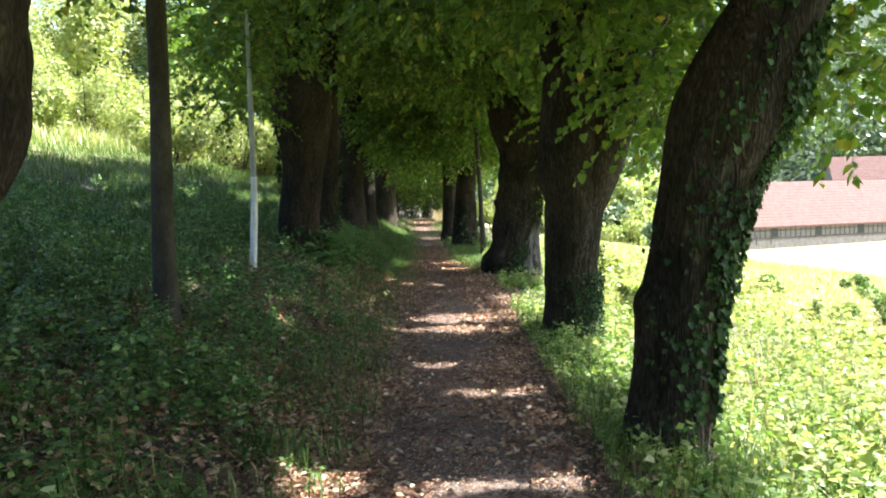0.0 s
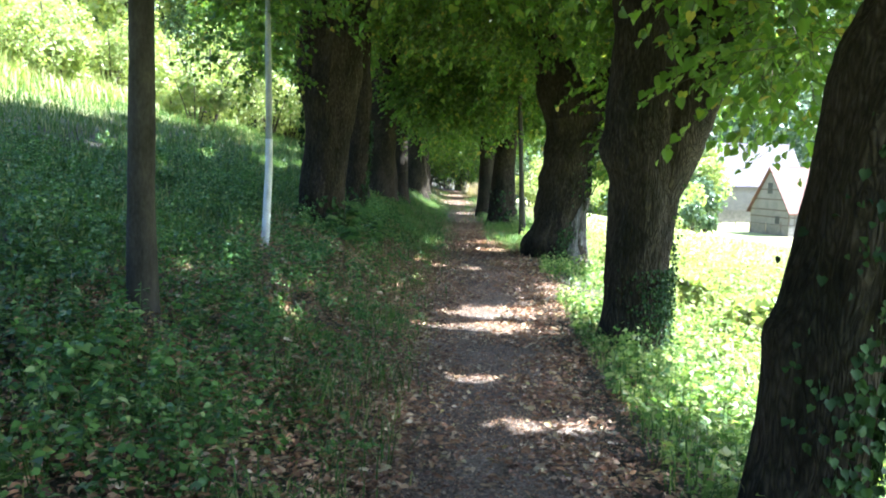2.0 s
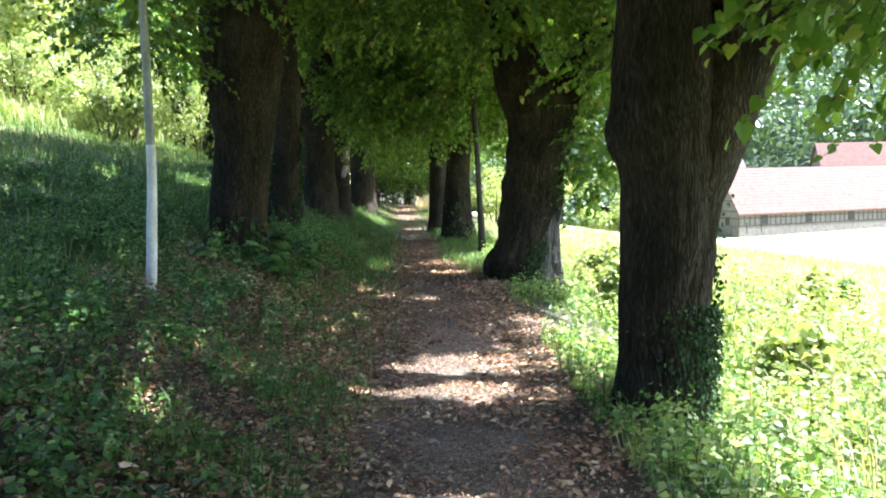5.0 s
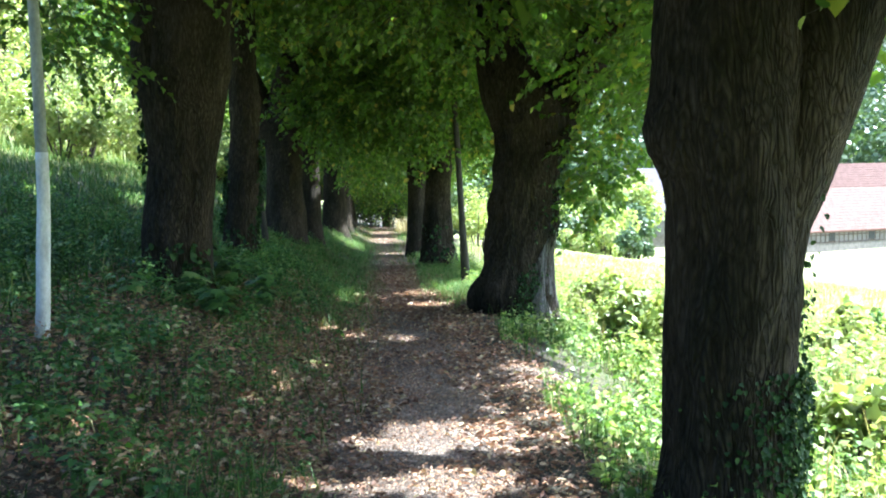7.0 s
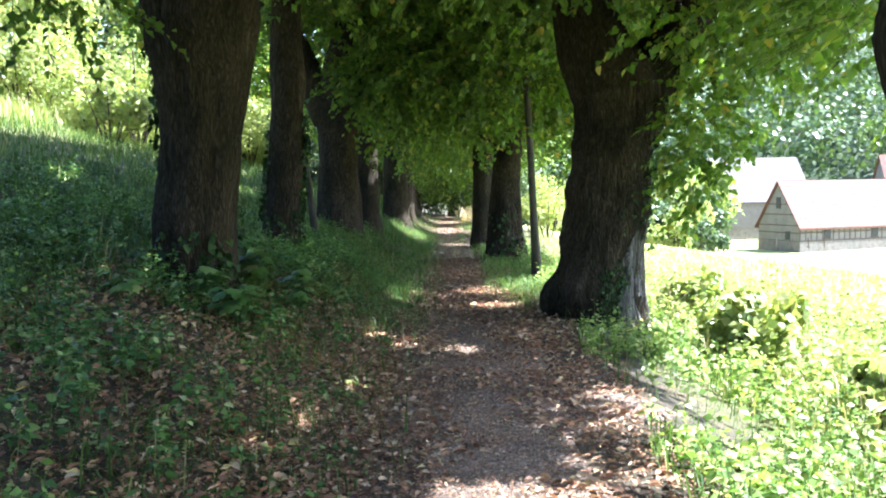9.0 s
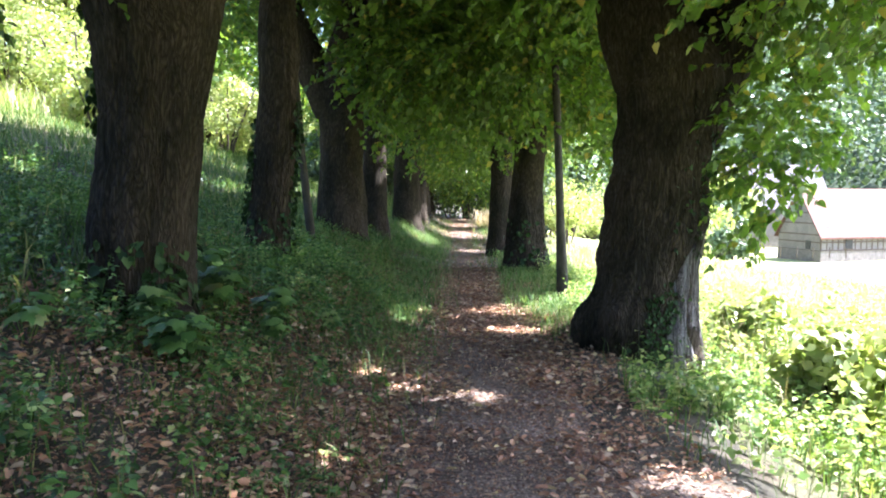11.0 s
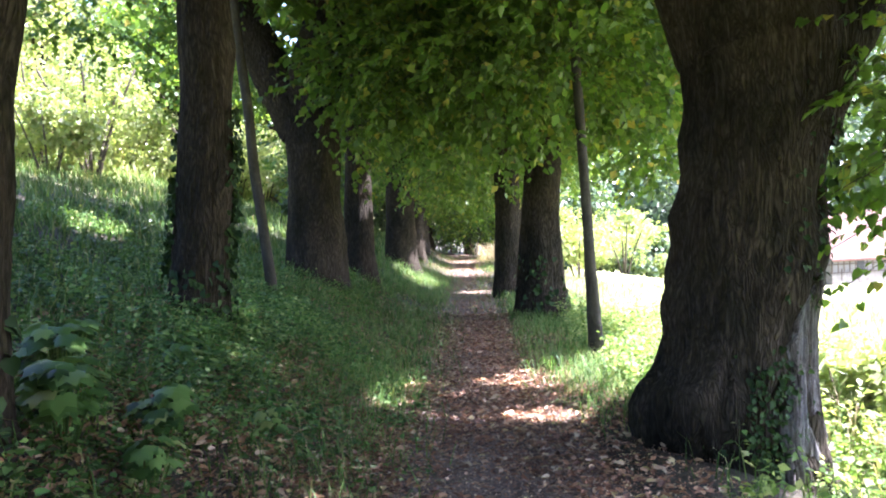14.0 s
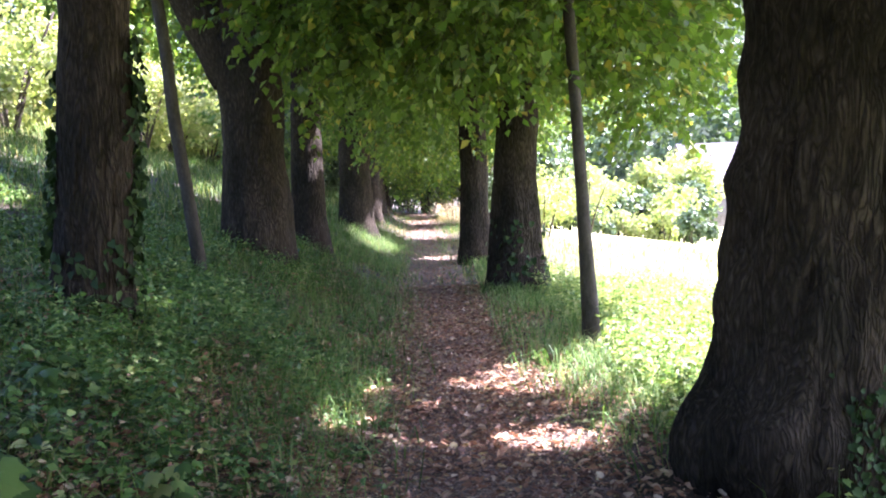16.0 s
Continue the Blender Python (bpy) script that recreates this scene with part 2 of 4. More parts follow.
def ground_z(x, y):
    x, y = np.asarray(x, float), np.asarray(y, float)
    mid, half, z0 = path_mid(y), path_half(y), path_z(y)
    left = np.maximum(mid - half + 0.1 - x, 0)
    right = np.maximum(x - (mid + half + 0.25), 0)
    rise = lerp(y, [(-10, 0.31), (8, 0.31), (13, 0.34), (25, 0.46), (40, 0.5), (90, 0.45)])
    reach = np.maximum(left - 1.9, 0)
    zl = rise * np.minimum(left, 1.9) * (0.55 + 0.45 * smooth01(left / 1.2)) + 0.3 * reach - 0.0012 * np.clip(reach - 14, 0, 60) ** 2
    zr = -0.32 * smooth01(right / 1.7) - 0.082 * np.maximum(right - 0.4, 0) - 0.037 * np.maximum(y - 10, 0) * smooth01(right / 30)
    zr = np.maximum(zr, -10.0 + 0.01 * right)
    bumps = 0.03 * np.sin(x * 2.3 + 1.3 * np.sin(y * 0.9)) * np.sin(y * 1.7 + x) * smooth01((left + right) / 1.0)
    return z0 + zl + zr + bumps


def scattered(n, x0, x1, y0, y1, bias=1.0):
    """Points of a stretch, denser towards small y when bias is over 1."""
    y = y0 + (y1 - y0) * rng.random(n) ** bias
    x = x0 + (x1 - x0) * rng.random(n)
    return x, y


# Openings between the crowns, where the sun reaches the ground: x, y and half sizes.
GAPS = [(0.08, 12.0, 0.58, 0.34), (-0.05, 11.05, 0.8, 0.12), (0.35, 10.5, 0.4, 0.12), (1.0, 14.4, 0.26, 0.06), (1.5, 13.9, 0.35, 0.1),
        (-0.85, 16.8, 0.24, 0.02), (-0.35, 16.3, 0.24, 0.02), (0.08, 19.35, 0.22, 0.02), (-0.72, 19.4, 0.04, 0.01), (-1.2, 39.6, 2.2, 1.9),
        (-1.5, 47.0, 1.5, 1.3), (-0.6, 31.8, 0.4, 0.3), (0.1, 5.6, 0.6, 0.06), (0.2, 4.9, 0.5, 0.06), (0.25, 7.3, 0.3, 0.03), (-0.2, 8.6, 0.2, 0.02), (-0.95, 5.0, 0.3, 0.03), (-0.7, 4.5, 0.4, 0.05),
        (-2.3, 33.0, 0.7, 1.6), (-3.9, 27.2, 0.3, 0.35),
        (1.45, 12.3, 0.6, 0.9), (1.75, 8.2, 0.5, 1.0), (1.6, 22.0, 0.7, 1.2)]
FLECKS = [(random.uniform(-4.2, -0.9), random.uniform(3.0, 21.0), random.uniform(0.01, 0.13), random.uniform(0.01, 0.08)) for _ in range(130)]
FLECKS = [q for q in FLECKS if not (-3.3 < q[0] < -1.6 and 13.5 < q[1] < 18.8) and not (q[0] < -1.2 and q[1] < 6.2)]
FLECKS += [(random.uniform(-11.0, -6.5), random.uniform(14.0, 34.0), random.uniform(0.1, 0.5), random.uniform(0.1, 0.5)) for _ in range(18)]
FLECKS += [(random.uniform(-11.0, -4.0), random.uniform(23.0, 44.0), random.uniform(0.15, 0.9), random.uniform(0.15, 0.7)) for _ in range(34)]


def shaded_only(p, m=0.14):
    """Which leaves throw their shadow outside the openings."""
    gx = p[:, 0] - (p[:, 2] + 0.2) * SUN_TO.x / SUN_TO.z
    gy = p[:, 1] - (p[:, 2] + 0.2) * SUN_TO.y / SUN_TO.z
    keep = np.ones(len(p), bool)
    ragged = 1 + 0.55 * np.sin(7 * gx + 3 * gy) * np.sin(9 * gy - 2 * gx)
    for x, y, rx, ry in GAPS:
        keep &= ((gx - x) / (rx + m)) ** 2 + ((gy - y) / (ry + m)) ** 2 > ragged
    for x, y, rx, ry in FLECKS:
        keep &= ((gx - x) / (rx + 0.6 * m)) ** 2 + ((gy - y) / (ry + 0.6 * m)) ** 2 > 1
    # the avenue's open side: the crowns end where the verge has full sun
    keep &= gx < 1.55 + 0.25 * np.sin(1.1 * gy) + 0.2 * np.sin(2.7 * gy + 1)
    return keep


# ---------------------------------------------------------------- ground
def ground():
    xs = np.concatenate([-np.geomspace(400, 16, 22), np.arange(-15, -6, 0.5), np.arange(-6, 6, 0.14), np.arange(6, 16, 0.5), np.geomspace(16, 600, 30)])
    ys = np.concatenate([-np.geomspace(300, 8, 12), np.arange(-7, 2, 0.5), np.arange(2, 32, 0.16), np.arange(32, 60, 0.6), np.geomspace(60, 1500, 34)])
    X, Y = np.meshgrid(xs, ys)
    Z = ground_z(X, Y)
    nx = len(xs)
    v = np.stack([X, Y, Z], -1).reshape(-1, 3)
    i = (np.arange(len(ys) - 1)[:, None] * nx + np.arange(nx - 1)[None]).reshape(-1, 1)
    f = i + np.array([[0, 1, nx + 1, nx]])
    m, nt, b, out = nodes_of("ground_turf")
    co = nt.nodes.new("ShaderNodeTexCoord")
    sep = nt.nodes.new("ShaderNodeSeparateXYZ")
    nt.links.new(co.outputs["Object"], sep.inputs[0])
    wob = noise_tex(nt, 0.35, 4)
    add = nt.nodes.new("ShaderNodeMath")
    add.operation = "MULTIPLY_ADD"
    add.inputs[1].default_value = 3.0
    nt.links.new(wob, add.inputs[0])
    nt.links.new(sep.outputs[0], add.inputs[2])
    meadow = nt.nodes.new("ShaderNodeMapRange")
    meadow.inputs["From Min"].default_value, meadow.inputs["From Max"].default_value = 3.2, 5.5
    nt.links.new(add.outputs[0], meadow.inputs["Value"])
    # Hillside turf paled past the crowns' shade edge, standing in for sunlight.
    hillside = nt.nodes.new("ShaderNodeMapRange")
    hillside.inputs["From Min"].default_value, hillside.inputs["From Max"].default_value = -6.0, -10.5
    nt.links.new(add.outputs[0], hillside.inputs["Value"])
    both = nt.nodes.new("ShaderNodeMath")
    both.operation = "MAXIMUM"
    nt.links.new(meadow.outputs[0], both.inputs[0])
    nt.links.new(hillside.outputs[0], both.inputs[1])
    soil = ramp(nt, noise_tex(nt, 2.2, 5), [(0.3, (0.030, 0.027, 0.016)), (0.5, (0.055, 0.047, 0.028)), (0.7, (0.10, 0.072, 0.046))])
    grass = ramp(nt, noise_tex(nt, 0.25, 6), [(0.3, (0.20, 0.25, 0.08)), (0.5, (0.33, 0.34, 0.13)), (0.7, (0.46, 0.40, 0.22))])
    col = mixed(nt, both.outputs[0], soil, grass)
    grain = noise_tex(nt, 22, 5, 0.7)
    col = mixed(nt, 1.0, col, ramp(nt, grain, [(0.3, (0.65, 0.65, 0.65)), (0.7, (1.3, 1.3, 1.25))]), "MULTIPLY")
    nt.links.new(col, b.inputs["Base Color"])
    b.inputs["Roughness"].default_value = 0.95
    bumped(nt, b, grain, 0.9, 0.05)
    return tagged(piece("ground", mesh_np("ground", v, f), m, smooth=True), "grassy ground, mossy bank and sunlit sloping meadow", "ground", kind="structure")


def path():
    ys = np.arange(-5, 72, 0.12)
    us = np.linspace(-1, 1, 15)
    rows = []
    for y in ys:
        wl = 0.14 * noise.noise((0.0, y * 0.9, 2.0)) + 0.10 * noise.noise((5.0, y * 3.1, 2.0))
        wr = 0.14 * noise.noise((9.0, y * 0.8, 4.0)) + 0.10 * noise.noise((7.0, y * 2.9, 2.0))
        wr += 0.85 * math.exp(-((y - 14.15) / 0.42) ** 2)
        m, h = float(path_mid(y)), float(path_half(y))
        for u in us:
            x = m + u * h + (wl if u < 0 else wr) * abs(u)
            lift = 0.012 + 0.012 * noise.noise((x * 2, y * 2, 0)) if abs(u) < 0.99 else -0.03
            rows.append((x, y, float(ground_z(x, y)) + lift))
    n = len(us)
    i = (np.arange(len(ys) - 1)[:, None] * n + np.arange(n - 1)[None]).reshape(-1, 1)
    f = i + np.array([[0, 1, n + 1, n]])
    return tagged(piece("path", mesh_np("path", rows, f), M_PATH, smooth=True), "trodden earth footpath scattered with dry brown leaves", "path", kind="structure")


ground()
path()


# ---------------------------------------------------------------- trees
def tube(pts, radii, sides=10, step=0.12, furrow=0.0, seed=0.0, lump=0.0, burls=()):
    """A tapered stem along a smooth line, with upright bark furrows and lumps."""
    pts, radii = np.asarray(pts, float), np.asarray(radii, float)
    d = np.r_[0, np.cumsum(np.linalg.norm(np.diff(pts, axis=0), axis=1))]
    n = max(3, int(d[-1] / step))
    s = np.linspace(0, d[-1], n)
    c = np.stack([np.interp(s, d, pts[:, k]) for k in range(3)], 1)
    r = np.interp(s, d, radii)
    for _ in range(2):
        c[1:-1] = 0.25 * c[:-2] + 0.5 * c[1:-1] + 0.25 * c[2:]
        r[1:-1] = 0.25 * r[:-2] + 0.5 * r[1:-1] + 0.25 * r[2:]
    t = unit(np.gradient(c, axis=0))
    ref = np.array([0.0, 1.0, 0.0]) if abs(t[0, 1]) < 0.8 else np.array([1.0, 0.0, 0.0])
    u = unit(np.cross(np.broadcast_to(ref, t.shape), t))
    w = np.cross(t, u)
    ang = np.linspace(0, 2 * math.pi, sides, endpoint=False)
    verts = np.empty((n, sides, 3))
    for i in range(n):
        for j, a in enumerate(ang):
            k = 1.0
            ca, sa = math.cos(a), math.sin(a)
            if lump:
                k += lump * noise.noise((ca * 1.3 + seed, sa * 1.3, s[i] * 1.1))
            if furrow:
                q = noise.noise((ca * (8 if sides > 60 else 6) + seed, sa * (8 if sides > 60 else 6), s[i] * 2.6 + 0.6 * noise.noise((ca * 3, sa * 3, s[i] * 2 + seed))))
                k += furrow * (1 - abs(q) * 3.0)
                k += furrow * 1.1 * noise.noise((ca * 3.2 + seed, sa * 3.2 - seed, s[i] * 2.2))
            for ba, bz, bs, amp in burls:
                da = (a - ba + math.pi) % (2 * math.pi) - math.pi
                k += amp * math.exp(-(da / 0.55) ** 2 - ((c[i, 2] - bz) / bs) ** 2)
            verts[i, j] = c[i] + r[i] * k * (u[i] * ca + w[i] * sa)
    v = verts.reshape(-1, 3)
    i = (np.arange(n - 1)[:, None] * sides).repeat(sides, 1)
    j = np.arange(sides)[None]
    f = np.stack([i + j, i + (j + 1) % sides, i + sides + (j + 1) % sides, i + sides + j], -1).reshape(-1, 4)
    v = np.vstack([v, c[-1] + t[-1] * r[-1] * 0.4])
    top = len(v) - 1
    caps = np.array([[(n - 1) * sides + q, (n - 1) * sides + (q + 1) % sides, top, top] for q in range(sides)])
    return v, f, caps


def stem(name, pts, radii, material, parent, base, label="", **how):
    v, f, caps = tube(rel(pts, base), radii, **how)
    bm = bmesh.new()
    vs = [bm.verts.new(p) for p in v]
    for q in f:
        bm.faces.new([vs[k] for k in q])
    for q in caps:
        bm.faces.new([vs[k] for k in q[:3]])
    return part(name, bm, material, parent, label, smooth=True)


def sprays(centres, outward, size=0.62, per=13, leaf=0.085, fine=True):
    """Drooping twigs with leaves set along both sides. Returns leaf arrays and twig lines."""
    n = len(centres)
    outward = unit(outward + rng.normal(scale=0.45, size=(n, 3)) * np.array([1, 1, 0.5]))
    ln = size * (0.6 + 0.7 * rng.random(n))
    u = np.tile(np.linspace(0.12, 1, per), (n, 1)) + rng.normal(scale=0.03, size=(n, per))
    pos = centres[:, None] + outward[:, None] * (ln[:, None] * u)[..., None]
    pos[..., 2] -= 0.32 * (ln[:, None] * u) ** 2
    side = unit(np.cross(outward, np.array([0, 0, 1.0])))
    sign = np.where(np.arange(per) % 2 == 0, 1.0, -1.0)
    along = side[:, None] * sign[None, :, None] * 0.9 + outward[:, None] * 0.55 + np.array([0, 0, -0.75]) + rng.normal(scale=0.38, size=(n, per, 3))
    nor = np.array([0, 0, 1.0]) + rng.normal(scale=0.45, size=(n, per, 3))
    p, a, q = pos.reshape(-1, 3), along.reshape(-1, 3), nor.reshape(-1, 3)
    L = leaf * (0.6 + 0.7 * rng.random(len(p)))
    keep = shaded_only(p) & ~((np.abs(p[:, 0]) < 0.9) & (p[:, 2] < 2.15) & (p[:, 1] < 16))
    p, a, q, L = p[keep], a[keep], q[keep], L[keep]
    end = centres + outward * ln[:, None]
    end[:, 2] -= 0.32 * ln ** 2
    ok = shaded_only(end) & shaded_only(centres)
    return leaf_arrays(p, a, q, L, L * 0.82, fine=fine), np.stack([centres[ok], end[ok]], 1)


def twig_arrays(lines, r=0.004):
    n = len(lines)
    d = unit(lines[:, 1] - lines[:, 0])
    u = unit(np.cross(d, np.array([0.3, 0.2, 1.0])))
    w = np.cross(d, u)
    ring = [u, -0.5 * u + 0.87 * w, -0.5 * u - 0.87 * w]
    v = np.stack([lines[:, 0] + r * k for k in ring] + [lines[:, 1] + 0.5 * r * k for k in ring], 1).reshape(-1, 3)
    i = np.arange(n)[:, None] * 6
    f = np.concatenate([i + np.array([q]) for q in ([0, 1, 4, 3], [1, 2, 5, 4], [2, 0, 3, 5])], 0)
    return v, f


def crown(parent, base, low, top, near=True, close=False, name="crown"):
    """low: blobs of fine drooping sprays (x, y, z, rx, ry, rz, count); top: the high crown (x, y, z, rx, ry, rz, count), coarse."""
    cs, os_ = [], []
    for x, y, z, rx, ry, rz, n in low:
        d = sphere_dirs(n) * (0.35 + 0.65 * rng.random((n, 1)) ** 0.5)
        cs.append(np.array([x, y, z]) + d * np.array([rx, ry, rz]))
        os_.append(d * np.array([1, 1, 0.35]) + np.array([0, 0, -0.12]))
    (v, f), lines = sprays(np.vstack(cs), np.vstack(os_), fine=close, leaf=0.088 if near else 0.12, per=13 if near else 10)
    tagged(piece(name, mesh_np(name, rel(v, base), f), M_LEAF, parent, "green heart-shaped leaves on drooping twigs"), kind="stuff")
    tv, tf = twig_arrays(lines)
    tagged(piece("twig_growth", mesh_np("twig_growth", rel(tv, base), tf), M_TWIG, parent), kind="stuff")
    x, y, z, rx, ry, rz, n = top
    d = sphere_dirs(n) * (0.25 + 0.75 * rng.random((n, 1)) ** 0.4)
    lobe = np.array([1 + 0.22 * noise.noise((q[0] * 2 + x, q[1] * 2 + y, q[2] * 2)) for q in d])[:, None]
    p = np.array([x, y, z]) + d * lobe * np.array([rx, ry, rz])
    p = p[shaded_only(p, 0.24) & (p[:, 2] > 3.0)]
    m = len(p)
    L = 0.24 + 0.16 * rng.random(m)
    v, f = leaf_arrays(p, rng.normal(size=(m, 3)) + np.array([0, 0, -0.3]), np.array([0.3, 0, 1.0]) + rng.normal(scale=0.5, size=(m, 3)), L, L * 0.85, fine=False)
    tagged(piece("upper_crown", mesh_np("upper_crown", rel(v, base), f), M_LEAF, parent, "dense upper foliage"), kind="stuff")


def ivy_on(parent, base, pts, radii, n, z0, z1, toward=None, spread=math.pi, size=0.06, material=None, thin=-0.12):
    """Ivy leaves on a stem between two heights, round the direction toward (radians)."""
    pts, radii = np.asarray(pts, float), np.asarray(radii, float)
    z = z0 + (z1 - z0) * rng.random(n)
    a = rng.uniform(-math.pi, math.pi, n) if toward is None else toward + rng.normal(scale=spread, size=n)
    patchy = np.array([noise.noise((math.cos(q) * 2, math.sin(q) * 2, h * 1.8 + base[1])) for q, h in zip(a, z)]) > thin
    z, a = z[patchy], a[patchy]
    n = len(z)
    cx, cy, r = np.interp(z, pts[:, 2], pts[:, 0]), np.interp(z, pts[:, 2], pts[:, 1]), np.interp(z, pts[:, 2], radii)
    o = np.stack([np.cos(a), np.sin(a), np.zeros(n)], 1)
    p = np.stack([cx, cy, z], 1) + o * (r + 0.015 + 0.06 * rng.random(n) ** 2)[:, None]
    L = size * (0.6 + 0.8 * rng.random(n))
    v, f = leaf_arrays(p, np.array([0, 0, -1.0]) + o * 0.35 + rng.normal(scale=0.45, size=(n, 3)), o + np.array([0, 0, 0.35]) + rng.normal(scale=0.6, size=(n, 3)), L, L * 0.95)
    tagged(piece("ivy", mesh_np("ivy", rel(v, base), f), material or M_IVY, parent, "dark climbing ivy leaves"), kind="stuff")


def boughs(parent, base, foot, r, n, reach, top, seed, avoid=None):
    """Upper limbs that leave the trunk and carry the crown."""
    g = np.random.default_rng(seed)
    for k in range(n):
        a = 2 * math.pi * (k + g.random() * 0.6) / n
        z = foot[2] + g.random() * 1.2
        p0 = np.array([foot[0], foot[1], z])
        out = np.array([math.cos(a), math.sin(a), 0]) * reach * (0.7 + 0.5 * g.random())
        p1, p2 = p0 + out * 0.35 + np.array([0, 0, (top - z) * 0.35]), p0 + out + np.array([0, 0, (top - z) * (0.55 + 0.35 * g.random())])
        stem("limb", [p0, p1, p2, p2 + out * 0.25 + np.array([0, 0, 0.5])], [r * 0.55, r * 0.4, r * 0.2, 0.02], M_BARK, parent, base, sides=8, step=0.35)


def linden(foot, pts, radii, label, low, top, limbs=(), bough=6, near=True, close=False, ivy=(), group="avenue lindens", sides=92, furrow=0.045, lump=0.16, burls=()):
    x, y = foot
    z = float(ground_z(x, y)) - 0.05
    base = (x, y, z)
    t = thing("linden_tree", x, y, z, label, "tree", group)
    y_line = [(p[1], y, p[0]) for p in pts] if len(pts[0]) == 2 else pts
    g = [(y_line[0][0], y, z - 0.25)] + list(y_line)
    rr = [radii[0] * 1.35] + list(radii)
    stem("trunk", g, rr, M_BARK, t, base, sides=sides, step=0.055 if near else 0.15, furrow=furrow, lump=lump, seed=x * 3 + y, burls=[(a, h - z, s, k) for a, h, s, k in burls])
    for lp, lr in limbs:
        stem("limb", lp, lr, M_BARK, t, base, sides=28 if near else 12, step=0.09, furrow=furrow * 0.8, lump=0.1, seed=x + y * 2)
    boughs(t, base, g[-1], radii[-1], bough, 3.2, 10.5, int(abs(y) * 10) + 3)
    for how in ivy:
        ivy_on(t, base, g, rr, **how)
    crown(t, base, low, top, near, close)
    return t


def skirt(x, y, n, z=4.4, r=3.4):
    """The low edge of a crown: a broad ring of hanging foliage."""
    return [(x + r * 0.55 * math.cos(a), y + r * 0.55 * math.sin(a), z + 0.3 * math.sin(3 * a + y), r * 0.62, r * 0.62, 0.95, n // 5) for a in (0.3, 1.55, 2.8, 4.1, 5.35)]


R1 = [(-0.11, 1.42), (0.2, 1.46), (0.72, 1.5), (1.33, 1.64), (1.69, 1.73), (2.05, 1.87), (2.34, 1.98), (2.76, 2.18), (3.6, 2.5), (5.5, 2.9)]
linden((1.42, 5.75), R1, [0.28, 0.25, 0.25, 0.27, 0.29, 0.35, 0.34, 0.28, 0.24, 0.18], "leaning old linden trunk wrapped in dark ivy beside the path",
       skirt(2.2, 6.0, 800) + [(2.95, 6.6, 2.6, 0.55, 0.8, 0.55, 110), (2.0, 8.2, 2.55, 0.3, 0.6, 0.55, 60), (1.2, 7.4, 3.3, 0.8, 0.9, 0.4, 120)], (2.8, 5.6, 9.0, 4.4, 4.4, 5.6, 16000),
       limbs=[([(1.84, 5.72, 1.7), (1.76, 5.68, 2.0), (1.8, 5.66, 2.32)], [0.22, 0.22, 0.12])],
       close=True, ivy=[dict(n=3600, z0=-0.1, z1=3.4, toward=-0.5, spread=0.75, size=0.04, thin=-0.15), dict(n=1700, z0=0.3, z1=2.8, toward=0.1, spread=0.4, size=0.046)], burls=[(math.pi, 0.78, 0.1, 0.18), (math.pi, 0.2, 0.12, 0.05), (math.pi, 1.9, 0.25, 0.04)])
R2 = [(-0.29, 1.42), (0.18, 1.44), (0.64, 1.45), (1.1, 1.47), (1.45, 1.48), (1.7, 1.44), (2.0, 1.42), (2.9, 1.44), (4.2, 1.3), (6.0, 1.1)]
linden((1.42, 10.4), R2, [0.34, 0.32, 0.32, 0.33, 0.36, 0.37, 0.34, 0.3, 0.25, 0.18], "old forked linden with furrowed bark and ivy round its foot",
       skirt(1.9, 10.4, 1000) + [(3.0, 9.5, 2.75, 0.95, 1.0, 0.75, 210), (2.6, 11.4, 3.0, 0.9, 1.0, 0.6, 120)], (2.6, 10.6, 9.2, 4.5, 4.4, 5.8, 16000),
       limbs=[([(1.55, 10.4, 1.25), (1.75, 10.4, 1.8), (1.98, 10.38, 2.5), (2.2, 10.35, 3.1), (2.8, 10.2, 4.6), (3.3, 10.1, 6.5)], [0.26, 0.3, 0.28, 0.25, 0.2, 0.1])],
       close=True, ivy=[dict(n=1700, z0=-0.3, z1=0.6, toward=-0.7, spread=0.55, size=0.025, thin=-0.6), dict(n=700, z0=0.2, z1=2.2, toward=0.1, spread=0.3, size=0.028)], burls=[(math.pi, 1.78, 0.14, 0.16), (math.pi, -0.2, 0.2, 0.08)])
def bare_wood(parent, base, pts, radii, a0, a1, z0, z1):
    """A strip of stripped grey wood on the trunk, fibrous from top to foot."""
    na, nz = 80, 44
    v = []
    for i in range(nz):
        z = z0 + (z1 - z0) * i / (nz - 1)
        u = i / (nz - 1)
        cx, r = np.interp(z, [p[0] for p in pts], [p[1] for p in pts]), np.interp(z, [p[0] for p in pts], radii)
        mid, half = (a0 + a1) / 2 + 0.12 * noise.noise((z * 3.5, 1.0, 4.0)), (a1 - a0) / 2 * (1 - 0.7 * u ** 2 + 0.22 * noise.noise((z * 5.0, 6.0, 2.0)))
        for j in range(na):
            a = mid + half * (2 * j / (na - 1) - 1)
            edge = min(j, na - 1 - j, i, nz - 1 - i)
            k = 1.10 + 0.085 * noise.noise((a * 26 + 2 * noise.noise((a * 4, z * 3, 1.0)), 3.0, z * 1.6)) + 0.02 * noise.noise((a * 9, 8.0, z * 2)) - (0.13 if edge == 0 else 0)
            v.append((cx + r * k * math.cos(a), base[1] + r * k * math.sin(a), z))
    i = (np.arange(nz - 1)[:, None] * na + np.arange(na - 1)[None]).reshape(-1, 1)
    piece("bare_wood", mesh_np("bare_wood", rel(v, base), i + np.array([[0, 1, na + 1, na]])), M_BARE, parent, "pale grey wood where the bark has peeled", smooth=True)


